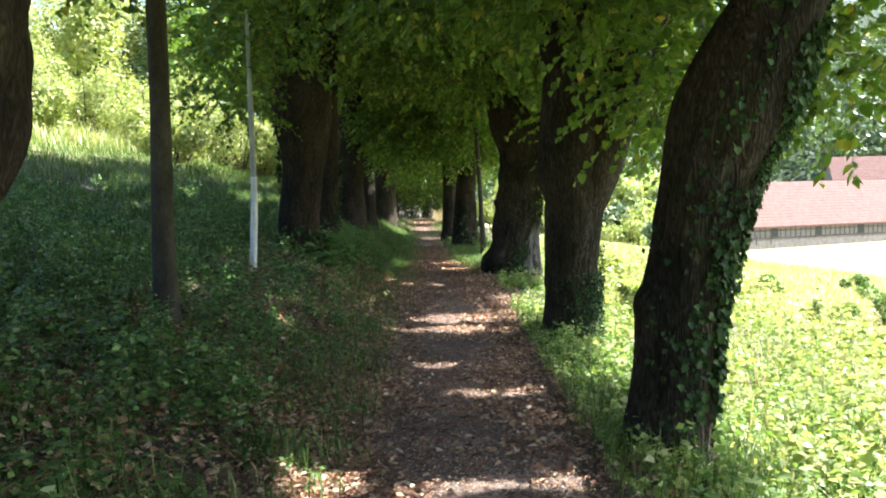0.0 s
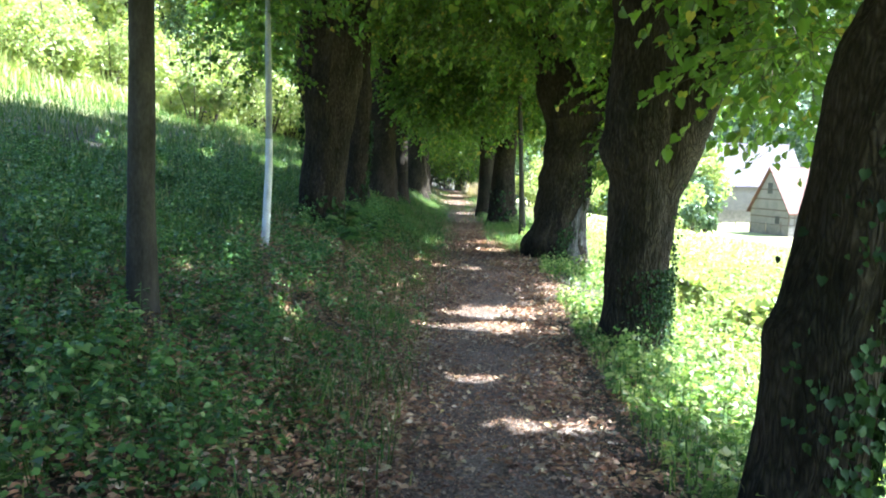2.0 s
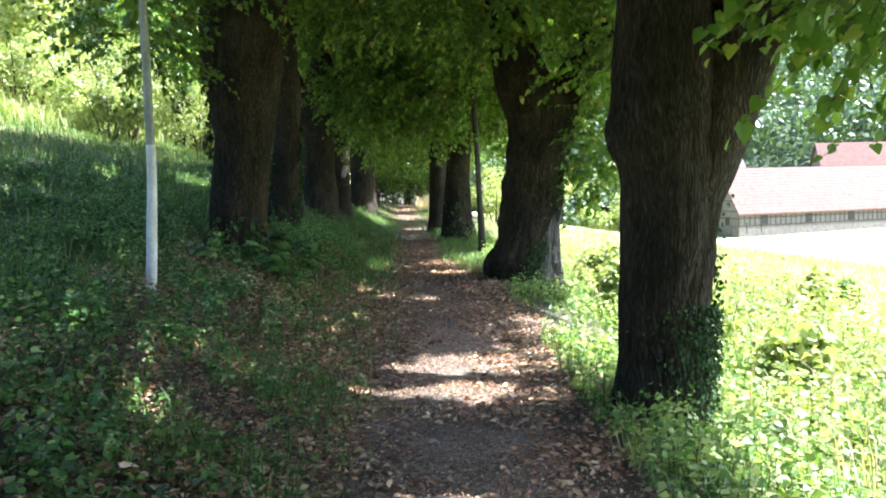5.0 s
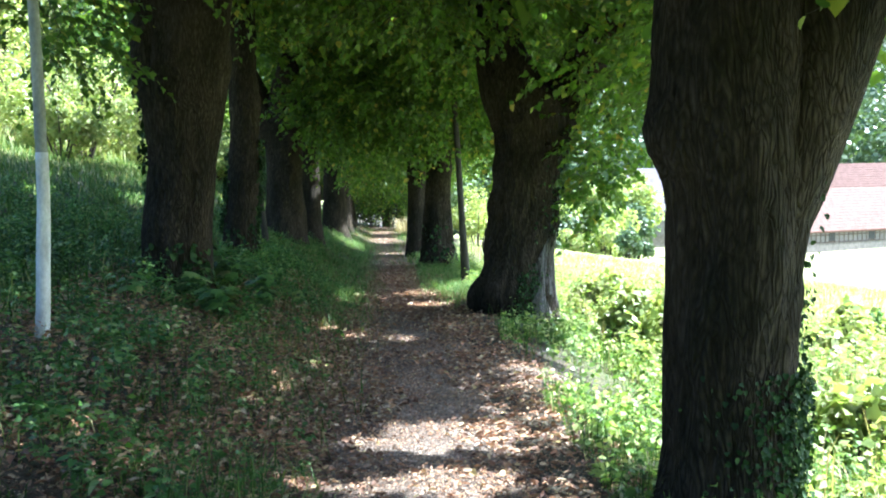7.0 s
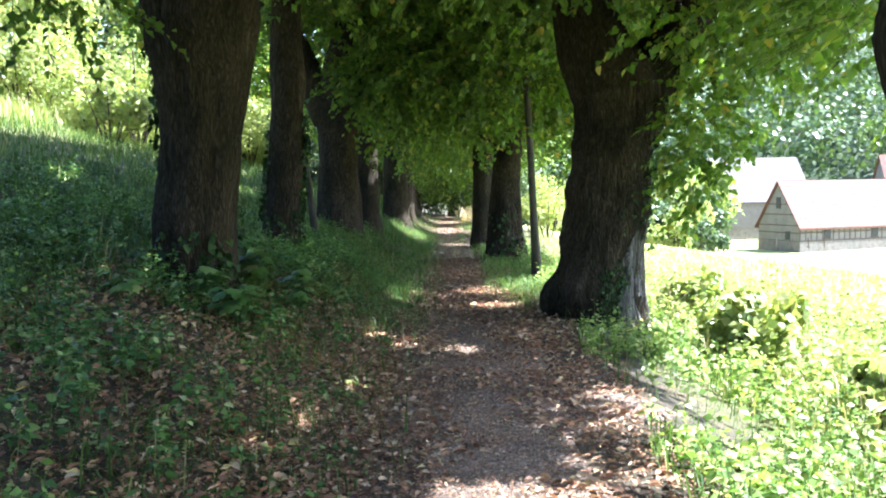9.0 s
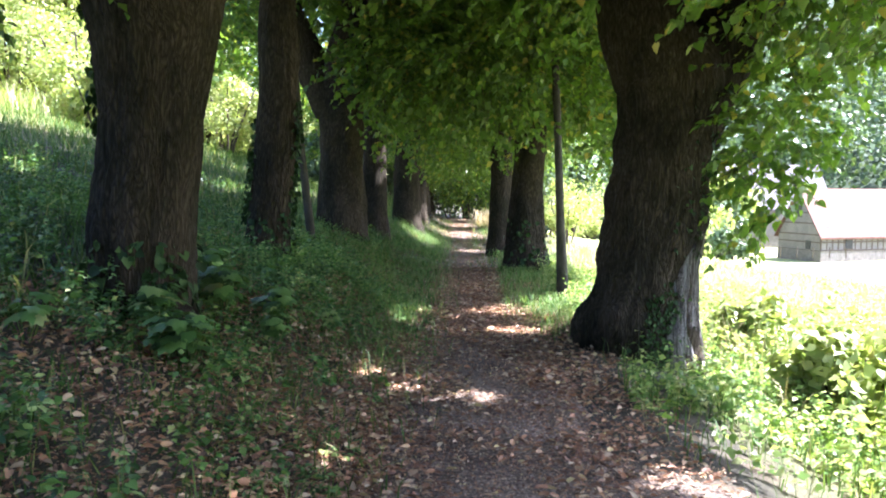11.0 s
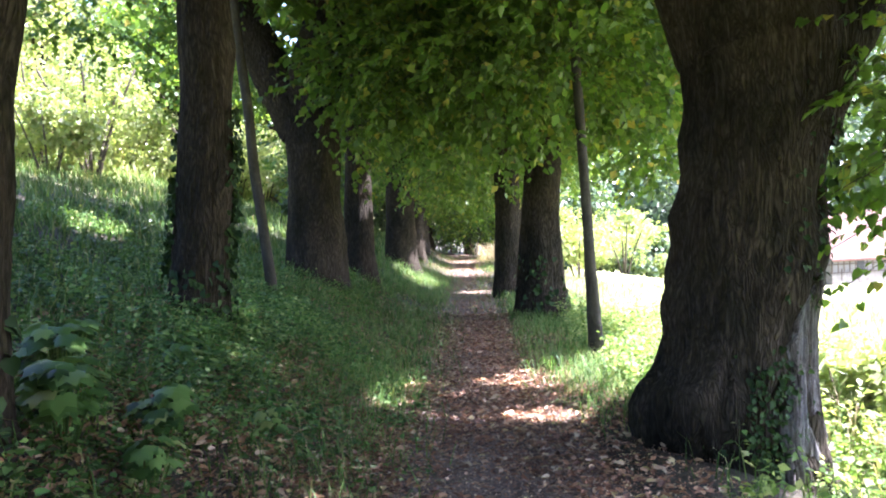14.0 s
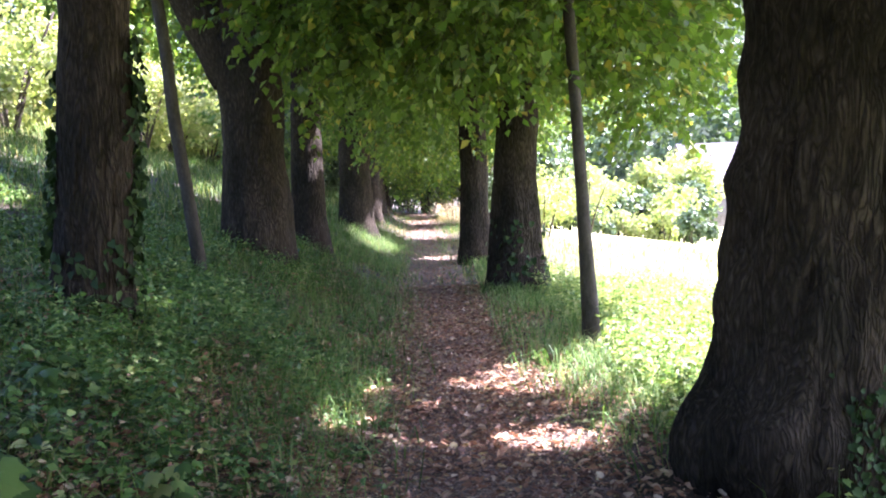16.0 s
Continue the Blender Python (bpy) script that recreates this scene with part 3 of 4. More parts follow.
R3 = [(-0.3, 1.4), (0.02, 1.31), (0.33, 1.36), (0.6, 1.4), (1.1, 1.48), (1.6, 1.55), (2.1, 1.61), (2.5, 1.62), (2.9, 1.4), (3.6, 1.15), (5.5, 0.9)]
big = linden((1.4, 18.6), R3, [0.52, 0.58, 0.51, 0.47, 0.48, 0.48, 0.5, 0.54, 0.42, 0.34, 0.22], "huge gnarled linden with a swollen foot and peeling grey bark",
       skirt(1.7, 18.0, 1100) + [(3.3, 14.6, 3.0, 1.1, 1.5, 0.9, 260), (3.2, 18.2, 3.1, 0.7, 1.1, 0.45, 120), (2.45, 18.2, 1.95, 0.36, 0.5, 0.85, 140), (2.6, 16.6, 3.2, 1.0, 1.0, 0.6, 120), (1.6, 14.6, 4.8, 2.6, 1.6, 0.9, 420)], (2.7, 17.2, 9.4, 4.6, 5.4, 6.0, 19000),
       limbs=[([(1.75, 18.6, 1.9), (1.95, 18.6, 2.5), (2.3, 18.55, 3.1), (3.0, 18.4, 4.4), (3.5, 18.3, 6.2)], [0.36, 0.36, 0.32, 0.24, 0.12])],
       close=True, ivy=[dict(n=420, z0=-0.3, z1=0.5, toward=-1.35, spread=0.3, size=0.036), dict(n=260, z0=0.7, z1=2.6, toward=-0.6, spread=0.35, size=0.045)], lump=0.2, furrow=0.06, burls=[(math.pi, 0.0, 0.16, 0.22), (math.pi, 0.62, 0.1, 0.07), (math.pi, 1.25, 0.14, 0.1), (math.pi, 1.8, 0.1, 0.06), (-2.2, 0.1, 0.2, 0.15), (-0.8, 1.1, 0.3, 0.12)])
bare_wood(big, tuple(big.location), R3, [0.52, 0.56, 0.5, 0.47, 0.48, 0.48, 0.5, 0.54, 0.42, 0.34, 0.22], -1.22, 0.05, -0.4, 0.98)
linden((0.5, 26.5), [(0.2, 0.5), (1.26, 0.52), (2.15, 0.58), (3.4, 0.6), (6.0, 0.7)], [0.36, 0.29, 0.28, 0.26, 0.16], "linden trunk with furrowed sunlit bark beside the path",
       skirt(0.8, 26.2, 600) + [(0.5, 23.6, 3.9, 2.4, 2.2, 1.5, 1100), (-0.6, 24.5, 3.6, 1.3, 1.4, 1.0, 300), (2.2, 26.0, 2.8, 0.9, 1.2, 0.75, 260)], (2.2, 24.8, 9.0, 4.6, 5.2, 5.8, 17000), near=False, sides=40, ivy=[dict(n=120, z0=-0.1, z1=0.8, toward=-1.5, spread=0.8, size=0.08)])
linden((0.08, 30.5), [(0.3, 0.06), (1.2, 0.06), (2.2, 0.08), (3.5, 0.1), (6.0, 0.2)], [0.26, 0.23, 0.24, 0.22, 0.14], "dark linden trunk in deep shade",
       skirt(0.2, 30.5, 500) + [(-0.4, 31.5, 3.3, 2.3, 2.6, 1.4, 700)], (1.4, 31.2, 9.0, 4.6, 4.6, 5.8, 15000), near=False, sides=32)
L1 = [(0.5, -2.8), (0.7, -2.77), (1.1, -2.75), (1.5, -2.7), (2.0, -2.67), (2.4, -2.64), (2.9, -2.63), (3.5, -2.6), (5.5, -2.6)]
linden((-2.78, 16.1), L1, [0.42, 0.37, 0.37, 0.37, 0.37, 0.4, 0.5, 0.5, 0.28], "massive linden trunk with deeply furrowed bark on the bank",
       skirt(-1.9, 15.6, 900, 4.8, 2.6) + [(-3.6, 14.9, 3.5, 0.6, 0.9, 0.7, 110)], (-2.8, 16.0, 8.0, 4.0, 4.0, 3.3, 12000),
       limbs=[([(-2.55, 16.1, 2.5), (-2.42, 16.05, 3.0), (-2.25, 15.9, 3.8), (-1.7, 15.6, 5.5)], [0.25, 0.3, 0.26, 0.12])],
       ivy=[dict(n=260, z0=0.4, z1=1.0, toward=-1.2, spread=0.8, size=0.07), dict(n=150, z0=1.6, z1=3.2, toward=3.14, spread=0.3)])
L2 = [(0.6, -2.83), (1.0, -2.8), (1.4, -2.76), (1.9, -2.71), (2.4, -2.68), (2.85, -2.67), (3.4, -2.68), (5.5, -2.6)]
linden((-2.84, 20.0), L2, [0.27, 0.24, 0.23, 0.23, 0.22, 0.24, 0.21, 0.15], "slim ivy-edged linden trunk on the grassy bank",
       skirt(-2.2, 20.0, 450, 5.0, 2.4) + [(-5.4, 24.5, 4.5, 1.2, 1.2, 0.5, 130)], (-2.8, 20.0, 7.2, 3.0, 3.2, 2.8, 5200),
       ivy=[dict(n=240, z0=0.5, z1=1.1), dict(n=260, z0=1.0, z1=2.4, toward=0.1, spread=0.25), dict(n=260, z0=1.0, z1=2.2, toward=3.1, spread=0.3)])
linden((-2.78, 25.0), [(0.9, -2.78), (1.6, -2.79), (2.2, -2.78), (3.0, -2.78), (3.5, -2.7), (4.2, -2.5), (6.5, -2.2)], [0.42, 0.37, 0.37, 0.4, 0.4, 0.34, 0.2], "old linden that forks into a bent limb over the bank",
       skirt(-2.0, 25.0, 450, 5.0, 2.6) + [(-1.5, 23.5, 3.35, 0.9, 1.0, 0.6, 200), (-2.1, 26.2, 3.3, 0.6, 0.6, 0.8, 120)], (-2.4, 25.0, 7.2, 3.2, 3.8, 2.8, 7500), near=False, sides=40,
       limbs=[([(-2.95, 25, 2.7), (-3.2, 25, 3.3), (-3.55, 24.9, 4.1), (-4.0, 24.8, 5.0), (-4.4, 24.7, 6.5)], [0.3, 0.32, 0.28, 0.24, 0.12])])
linden((-2.53, 27.5), [(0.9, -2.53), (1.6, -2.54), (2.4, -2.52), (3.6, -2.45), (6.5, -2.2)], [0.27, 0.24, 0.22, 0.2, 0.12], "linden trunk caught by a shaft of sun",
       skirt(-2.4, 28.2, 350, 5.0), (-2.2, 28.4, 7.2, 3.0, 3.4, 2.8, 3200), near=False, sides=32)
for fx, fy, r in ((-2.5, 34.0, 0.35), (-2.7, 39.5, 0.33), (-3.1, 45.5, 0.35), (-3.5, 52.0, 0.36), (-4.0, 60.0, 0.36), (0.3, 36.0, 0.28), (0.35, 43.5, 0.3), (0.5, 50.0, 0.3), (0.4, 58.0, 0.32), (-1.6, 64.0, 0.34)):
    gz = float(ground_z(fx, fy))
    linden((fx, fy), [(gz + 0.1, fx), (gz + 1.2, fx), (gz + 3.0, fx + 0.06), (gz + 6.0, fx + 0.1)], [r * 1.15, r, r * 0.95, r * 0.5], "distant linden trunk in the dark of the avenue",
           skirt(fx * 0.8 - 0.2, fy, 620, 3.3, 3.4), (fx + 0.9, fy, 8.4, 4.3, 4.4, 5.0, 8500) if fx > -1.0 else (fx + 0.4, fy, 7.2, 3.4, 4.2, 3.4, 6500), near=False, sides=20, bough=4)
far_hang = [(-1.9, 52.0, 2.5, 2.2, 2.4, 1.3, 420), (-1.2, 56.0, 1.9, 2.6, 1.2, 1.6, 420), (-2.6, 46.0, 3.0, 1.4, 2.6, 1.2, 320)]
linden((-3.6, 56.0), [(0.9, -3.6), (2.2, -3.55), (4.0, -3.5), (6.5, -3.4)], [0.36, 0.32, 0.28, 0.15], "dark linden whose branches hang low over the far path", far_hang, (-2.6, 56.0, 8.0, 4.4, 4.4, 5.0, 9000), near=False, sides=20, bough=4)
linden((-3.08, 4.2), [(0.5, -3.08), (1.25, -2.98), (1.5, -2.9), (1.75, -2.8), (1.95, -2.66), (2.2, -2.62), (2.6, -2.6), (4.0, -2.6), (6.0, -2.6)], [0.56, 0.5, 0.5, 0.5, 0.56, 0.55, 0.56, 0.42, 0.24],
       "old linden trunk with a knobbly burl on the bank", skirt(-2.6, 4.4, 800, 4.6, 3.4), (-3.4, 4.2, 7.6, 4.4, 4.6, 3.4, 14000))
# Unseen lindens added behind the start; their crowns darken the first stretch.
for fx, fy in ((2.0, -1.5), (-2.7, -3.5), (2.2, -8.5)):
    gz = float(ground_z(fx, fy))
    linden((fx, fy), [(gz + 0.1, fx), (gz + 1.2, fx), (gz + 3.0, fx + 0.1), (gz + 6.0, fx + 0.2)], [0.42, 0.36, 0.34, 0.2], "linden added out of view to shade the start of the avenue",
           skirt(fx, fy, 250, 4.8), (fx, fy, 9.2, 4.6, 4.8, 5.8, 16000), near=False, sides=24, bough=4)


# ---------------------------------------------------------------- young trees
def young_tree(name, foot, line, radii, material, label, low, upper=None):
    x, y = foot
    z = float(ground_z(x, y)) - 0.04
    base = (x, y, z)
    t = thing(name, x, y, z, label, "tree", "young avenue trees")
    pts = [(line[0][1], y, z - 0.15)] + [(p[1], y, p[0]) for p in line]
    stem("trunk", pts, [radii[0] * 1.1] + list(radii), material, t, base, sides=20, step=0.06, lump=0.10, furrow=0.012, seed=x + y)
    if upper:
        stem("upper_trunk", [(p[1], y, p[0]) for p in upper[0]], upper[1], M_PALE, t, base, "grey-green bark above the limewash", sides=16, step=0.08, lump=0.08)
    if low:
        cs = np.vstack([np.array([bx, by, bz]) + sphere_dirs(n) * rng.random((n, 1)) ** 0.5 * np.array([rx, ry, rz]) for bx, by, bz, rx, ry, rz, n in low])
        (v, f), lines = sprays(cs, sphere_dirs(len(cs)) * np.array([1, 1, 0.3]))
        piece("crown", mesh_np("crown", rel(v, base), f), M_LEAF, t, "fresh green leaves on thin twigs")
        tv, tf = twig_arrays(lines)
        tagged(piece("twig_growth", mesh_np("twig_growth", rel(tv, base), tf), M_TWIG, t), kind="stuff")
    return t


young_tree("young_tree", (-2.62, 8.0), [(0.38, -2.62), (1.32, -2.62), (2.34, -2.6), (3.35, -2.6), (5.0, -2.55)], [0.125, 0.10, 0.095, 0.09, 0.05], M_SMOOTH,
           "slender young tree with smooth grey-brown bark on the bank", [(-2.6, 8.2, 4.6, 1.2, 1.2, 0.8, 160), (-3.4, 8.6, 4.0, 0.7, 0.9, 0.5, 60)])
young_tree("limewashed_tree", (-2.86, 12.65), [(0.46, -2.86), (0.7, -2.84), (1.11, -2.82), (1.5, -2.8), (1.83, -2.8)], [0.052, 0.049, 0.05, 0.045, 0.044], M_WHITE,
           "thin young tree with its trunk limewashed white", [(-2.8, 12.8, 4.0, 0.9, 0.9, 0.8, 110)], ([(1.8, -2.8), (2.0, -2.8), (2.44, -2.8), (2.9, -2.81), (4.2, -2.82)], [0.043, 0.042, 0.04, 0.038, 0.02]))
young_tree("young_tree", (0.88, 22.4), [(0.06, 0.88), (1.0, 0.84), (1.9, 0.8), (3.16, 0.74), (4.6, 0.7)], [0.085, 0.06, 0.055, 0.055, 0.03], M_SMOOTH,
           "thin young linden leaning over the verge", [(0.8, 22.2, 4.0, 1.0, 1.0, 0.8, 120)])
young_tree("young_tree", (-2.82, 22.5), [(0.75, -2.82), (1.3, -2.88), (2.04, -2.97), (2.69, -3.01), (3.34, -3.08), (5.0, -3.2)], [0.07, 0.06, 0.06, 0.055, 0.055, 0.03], M_SMOOTH,
           "thin crooked young tree on the grassy bank", [(-3.2, 22.5, 4.8, 1.0, 1.0, 0.8, 80)])


# ---------------------------------------------------------------- undergrowth
def blades(x, y, length, width, lean=0.5):
    """Grass blades: a bent strip of a quad and a folded tip."""
    n = len(x)
    z = ground_z(x, y) - 0.01
    b = np.stack([x, y, z], 1)
    a = rng.uniform(0, 2 * math.pi, n)
    o = np.stack([np.cos(a), np.sin(a), np.zeros(n)], 1)
    s = np.stack([-np.sin(a), np.cos(a), np.zeros(n)], 1)
    bend = lean * (0.3 + rng.random(n))[:, None]
    L, W = length[:, None], width[:, None]
    mid = b + np.array([0, 0, 1.0]) * L * 0.6 + o * L * bend * 0.35
    tip = b + np.array([0, 0, 1.0]) * L * (0.95 - 0.35 * bend) + o * L * bend
    v = np.stack([b - s * W * 0.5, b + s * W * 0.5, mid + s * W * 0.4, mid - s * W * 0.4, tip + s * W * 0.06, tip - s * W * 0.06], 1).reshape(-1, 3)
    i = np.arange(n)[:, None] * 6
    f = np.concatenate([i + np.array([[0, 1, 2, 3]]), i + np.array([[3, 2, 4, 5]])], 0)
    return v, f


def patchiness(x, y, scale, seed):
    return np.array([noise.noise((p * scale, q * scale, seed)) for p, q in zip(x, y)])


def growing(x, y):
    """Bare earth at the gap towards the meadow; thin growth where the litter lies deepest."""
    bare = ((x - 1.25) / 0.75) ** 2 + ((y - 14.15 + 0.35 * (x - 1.25)) / 0.42) ** 2 < 1
    bare |= (((x - 1.35) / 0.95) ** 2 + ((y - 15.1) / 1.0) ** 2 < 1) & (rng.random(len(x)) < 0.8)
    bare |= (((x - 1.3) / 0.95) ** 2 + ((y - 14.0) / 0.7) ** 2 < 1) & (rng.random(len(x)) < 0.88)
    deep = (x > -2.35) & (x < -0.8) & (y > 11) & (y < 19.5)
    foot = ((x - 1.0) / 0.95) ** 2 + ((y - 17.7) / 0.75) ** 2 < 1
    for px, py, pr in ((-2.86, 12.4, 0.5), (-2.62, 7.7, 0.45), (0.88, 22.2, 0.3)):
        bare |= (x - px) ** 2 + (y - py) ** 2 < pr ** 2 * (0.4 + 0.6 * rng.random(len(x)))
    return ~bare & (~foot | (rng.random(len(x)) < 0.2)) & (~deep | (rng.random(len(x)) < 0.75))


def feathered(x, y, x0, x1, y0, y1):
    """Growth thins out towards the limits of its stretch."""
    d = np.minimum(np.minimum(x - x0 + 1.5 * (x0 > -2), x1 - x + 1.5 * (x1 < 2)) / 1.6, np.minimum(y - y0, y1 - y) / 3.0)
    return d > rng.random(len(x)) ** 1.5


def turf(name, label, n, box, material, length, width, bias=1.0, thin=-0.1, seed=1.0, lean=0.5, off_path=0.0, scale=0.9):
    x, y = scattered(n, *box, bias)
    ok = (patchiness(x, y, scale, seed) > thin) & (np.abs(x - path_mid(y)) > path_half(y) + off_path + 0.26 * rng.normal(size=n)) & growing(x, y) & feathered(x, y, *box)
    x, y = x[ok], y[ok]
    L = rng.uniform(*length, len(x))
    v, f = blades(x, y, L, rng.uniform(*width, len(x)), lean)
    return tagged(piece(name, mesh_np(name, v, f), material), label, "grass", kind="stuff")


def herbs(name, label, n, box, material, height, leaf, per=9, bias=1.0, thin=0.0, seed=3.0, off_path=0.05, scale=0.8, fine=False, stalked=True):
    """Low leafy plants: leaves in tiers round short stems."""
    x, y = scattered(n, *box, bias)
    ok = (patchiness(x, y, scale, seed) > thin) & (np.abs(x - path_mid(y)) > path_half(y) + off_path + 0.24 * rng.normal(size=n)) & growing(x, y) & feathered(x, y, *box)
    x, y = x[ok], y[ok]
    n = len(x)
    h = rng.uniform(*height, n) * np.clip((np.abs(x - path_mid(y)) - path_half(y) + 0.35) / 1.3, 0.35, 1.0)
    u = rng.uniform(0.25, 1.0, (n, per))
    a = rng.uniform(0, 2 * math.pi, (n, per))
    o = np.stack([np.cos(a), np.sin(a), np.zeros_like(a)], -1)
    p = np.stack([x, y, ground_z(x, y)], 1)[:, None] + o * 0.02
    lean = rng.normal(scale=0.25, size=(n, 1, 2)) * (h[:, None] * u)[..., None]
    p[..., 2] += h[:, None] * u
    p[..., :2] += lean
    along = o + np.array([0, 0, -0.1]) + rng.normal(scale=0.25, size=o.shape)
    nor = np.array([0, 0, 1.0]) + o * 0.2 + rng.normal(scale=0.5, size=o.shape)
    L = rng.uniform(*leaf, (n, per)) * (1.15 - 0.5 * u)
    v, f = leaf_arrays(p.reshape(-1, 3), along.reshape(-1, 3), nor.reshape(-1, 3), L.ravel(), L.ravel() * 0.7, fine=fine)
    ob = tagged(piece(name, mesh_np(name, v, f), material), label, "undergrowth", kind="stuff")
    if not stalked:
        return ob
    stalk = np.stack([np.stack([x, y, ground_z(x, y)], 1), np.stack([x + lean[:, 0, 0], y + lean[:, 0, 1], ground_z(x, y) + h], 1)], 1)
    tv, tf = twig_arrays(stalk, 0.003)
    piece("stalk_growth", mesh_np("stalk_growth", tv, tf), M_HERB, ob)
    return ob


turf("bank_grass", "tufts of shaded green grass on the bank", 42000, (-5.5, -0.6, -1.5, 30), M_GRASS, (0.10, 0.26), (0.006, 0.012), 1.3, -0.15, 1.0, 0.7)
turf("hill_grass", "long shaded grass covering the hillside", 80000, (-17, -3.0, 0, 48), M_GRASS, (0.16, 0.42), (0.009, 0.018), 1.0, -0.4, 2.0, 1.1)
# Paler blades past the shade edge make the upper hill look sunlit.
turf("upper_hill_grass", "upper hillside grass coloured pale to look sunlit", 26000, (-26, -10.5, 10, 60), M_DRY_LIT, (0.35, 0.8), (0.02, 0.04), 1.0, -0.35, 2.5, 0.6)
turf("verge_grass", "fresh green grass tufts along the path", 26000, (-3.0, 1.8, 20, 52), M_GRASS, (0.14, 0.34), (0.006, 0.013), 1.4, -0.15, 5.0, 1.1)
turf("lush_bank_grass", "long soft green grass leaning towards the path", 42000, (-3.9, -0.5, 17.0, 38), M_LUSH, (0.12, 0.34), (0.004, 0.010), 1.2, -0.35, 23.0, 1.35)
turf("lush_verge_grass", "long soft green grass under the young linden", 15000, (0.0, 1.5, 18.5, 34), M_LUSH, (0.12, 0.34), (0.004, 0.010), 1.2, -0.4, 27.0, 1.3)
turf("meadow_grass", "sunlit pale meadow grass below the avenue", 48000, (2.0, 20, -3, 46), M_DRY_LIT, (0.15, 0.4), (0.01, 0.02), 1.1, -0.4, 8.0, 0.6)
turf("sunlit_verge_grass", "sunlit green grass at the foot of the lindens", 32000, (0.9, 4.6, -1, 31), M_GRASS, (0.12, 0.35), (0.006, 0.012), 1.2, -0.7, 9.0, 0.6)
turf("dry_grass_tuft", "tall straw-coloured grass at the far bend", 1500, (-0.75, 0.25, 44, 53), M_STRAW, (0.4, 1.15), (0.008, 0.015), 0.8, -0.3, 4.0, 1.1, 0.0, 1.6)
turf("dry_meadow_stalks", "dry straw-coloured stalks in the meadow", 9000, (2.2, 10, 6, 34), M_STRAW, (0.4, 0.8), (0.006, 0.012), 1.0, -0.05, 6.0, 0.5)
turf("path_edge_grass", "thin arching grass sprigs along the littered path edge", 9000, (-2.6, -0.45, 1.5, 21), M_GRASS, (0.16, 0.42), (0.005, 0.010), 1.1, 0.05, 17.0, 1.0, -0.1, 1.4)
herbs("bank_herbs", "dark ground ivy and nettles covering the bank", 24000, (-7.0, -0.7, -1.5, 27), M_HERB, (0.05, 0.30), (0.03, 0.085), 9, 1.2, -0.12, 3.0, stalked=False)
herbs("nettles", "tall leafy nettles standing on the shaded bank", 4200, (-7.5, -1.3, -1, 21), M_NETTLE, (0.15, 0.42), (0.035, 0.08), 18, 1.2, 0.02, 13.0, 0.1, 0.6, fine=True)
herbs("verge_herbs", "bright sunlit herbs along the meadow edge", 13500, (0.95, 6.2, -1.5, 31), M_VERGE_LIT, (0.08, 0.45), (0.04, 0.105), 11, 1.1, -0.55, 5.0)
herbs("leaning_verge_herbs", "mixed green herbs on the slope under the young linden", 3000, (0.8, 3.4, 17.8, 30), M_VERGE_LIT, (0.18, 0.6), (0.035, 0.085), 14, 1.1, -0.1, 31.0)
herbs("shaded_leaf_clump", "glossy dark green leaves in a clump on the bank", 5200, (-3.3, -0.9, 17.6, 22.6), M_NETTLE, (0.08, 0.28), (0.035, 0.075), 12, 1.0, -0.2, 33.0, fine=True)
herbs("meadow_weeds", "tall broad-leaved weeds in the sunny meadow", 1900, (2.3, 7.0, 4, 26), M_BUSH_LIT, (0.4, 1.0), (0.08, 0.14), 16, 1.0, 0.05, 7.0)


def litter(name, label, n, size, fine, seed, wear):
    """Fallen leaves: thick along the path, thinner where feet have worn it, drifting up the bank."""
    y = np.where(rng.random(n) < 0.9, rng.uniform(2.5, 27, n), rng.uniform(27, 54, n))
    side = rng.normal(scale=0.85, size=n)
    x = path_mid(y) + side * path_half(y) * np.where(side < 0, 1.5, 1.12)
    drift = rng.random(n) < 0.3
    y = np.where(drift, rng.uniform(2.5, 21, n), y)
    x = np.where(drift, path_mid(y) - path_half(y) - 2.6 * rng.random(n) ** 1.3 + 0.2, x)
    worn = wear * lerp(y, [(15.5, 1.0), (20.0, 0.3)]) * np.exp(-((x - path_mid(y) - 0.15) / 0.52) ** 2)
    ok = (patchiness(x, y, 1.3, seed) * 0.9 + rng.random(n) > worn - 0.15) & (x < path_mid(y) + path_half(y) + 0.6)
    x, y = x[ok], y[ok]
    n = len(x)
    p = np.stack([x, y, ground_z(x, y) + 0.022 + 0.02 * rng.random(n)], 1)
    p[:, 2] += 0.10 * rng.random(n) * np.clip((path_mid(y) - path_half(y) - x) / 0.8, 0, 1)
    a = rng.uniform(0, 2 * math.pi, n)
    along = np.stack([np.cos(a), np.sin(a), rng.normal(scale=0.25, size=n)], 1)
    nor = np.array([0, 0, 1.0]) + rng.normal(scale=0.35, size=(n, 3))
    L = rng.uniform(*size, n)
    v, f = leaf_arrays(p, along, nor, L, L * rng.uniform(0.38, 0.75, n), fold=0.3, fine=fine)
    return tagged(piece(name, mesh_np(name, v, f), M_LITTER), label, "leaves", kind="stuff")


litter("leaf_litter", "dry brown fallen leaves strewn over the path", 62000, (0.028, 0.066), True, 12.0, 1.1)
litter("leaf_fragments", "crumbled brown leaf bits trodden into the path", 170000, (0.010, 0.028), False, 14.0, 0.45)


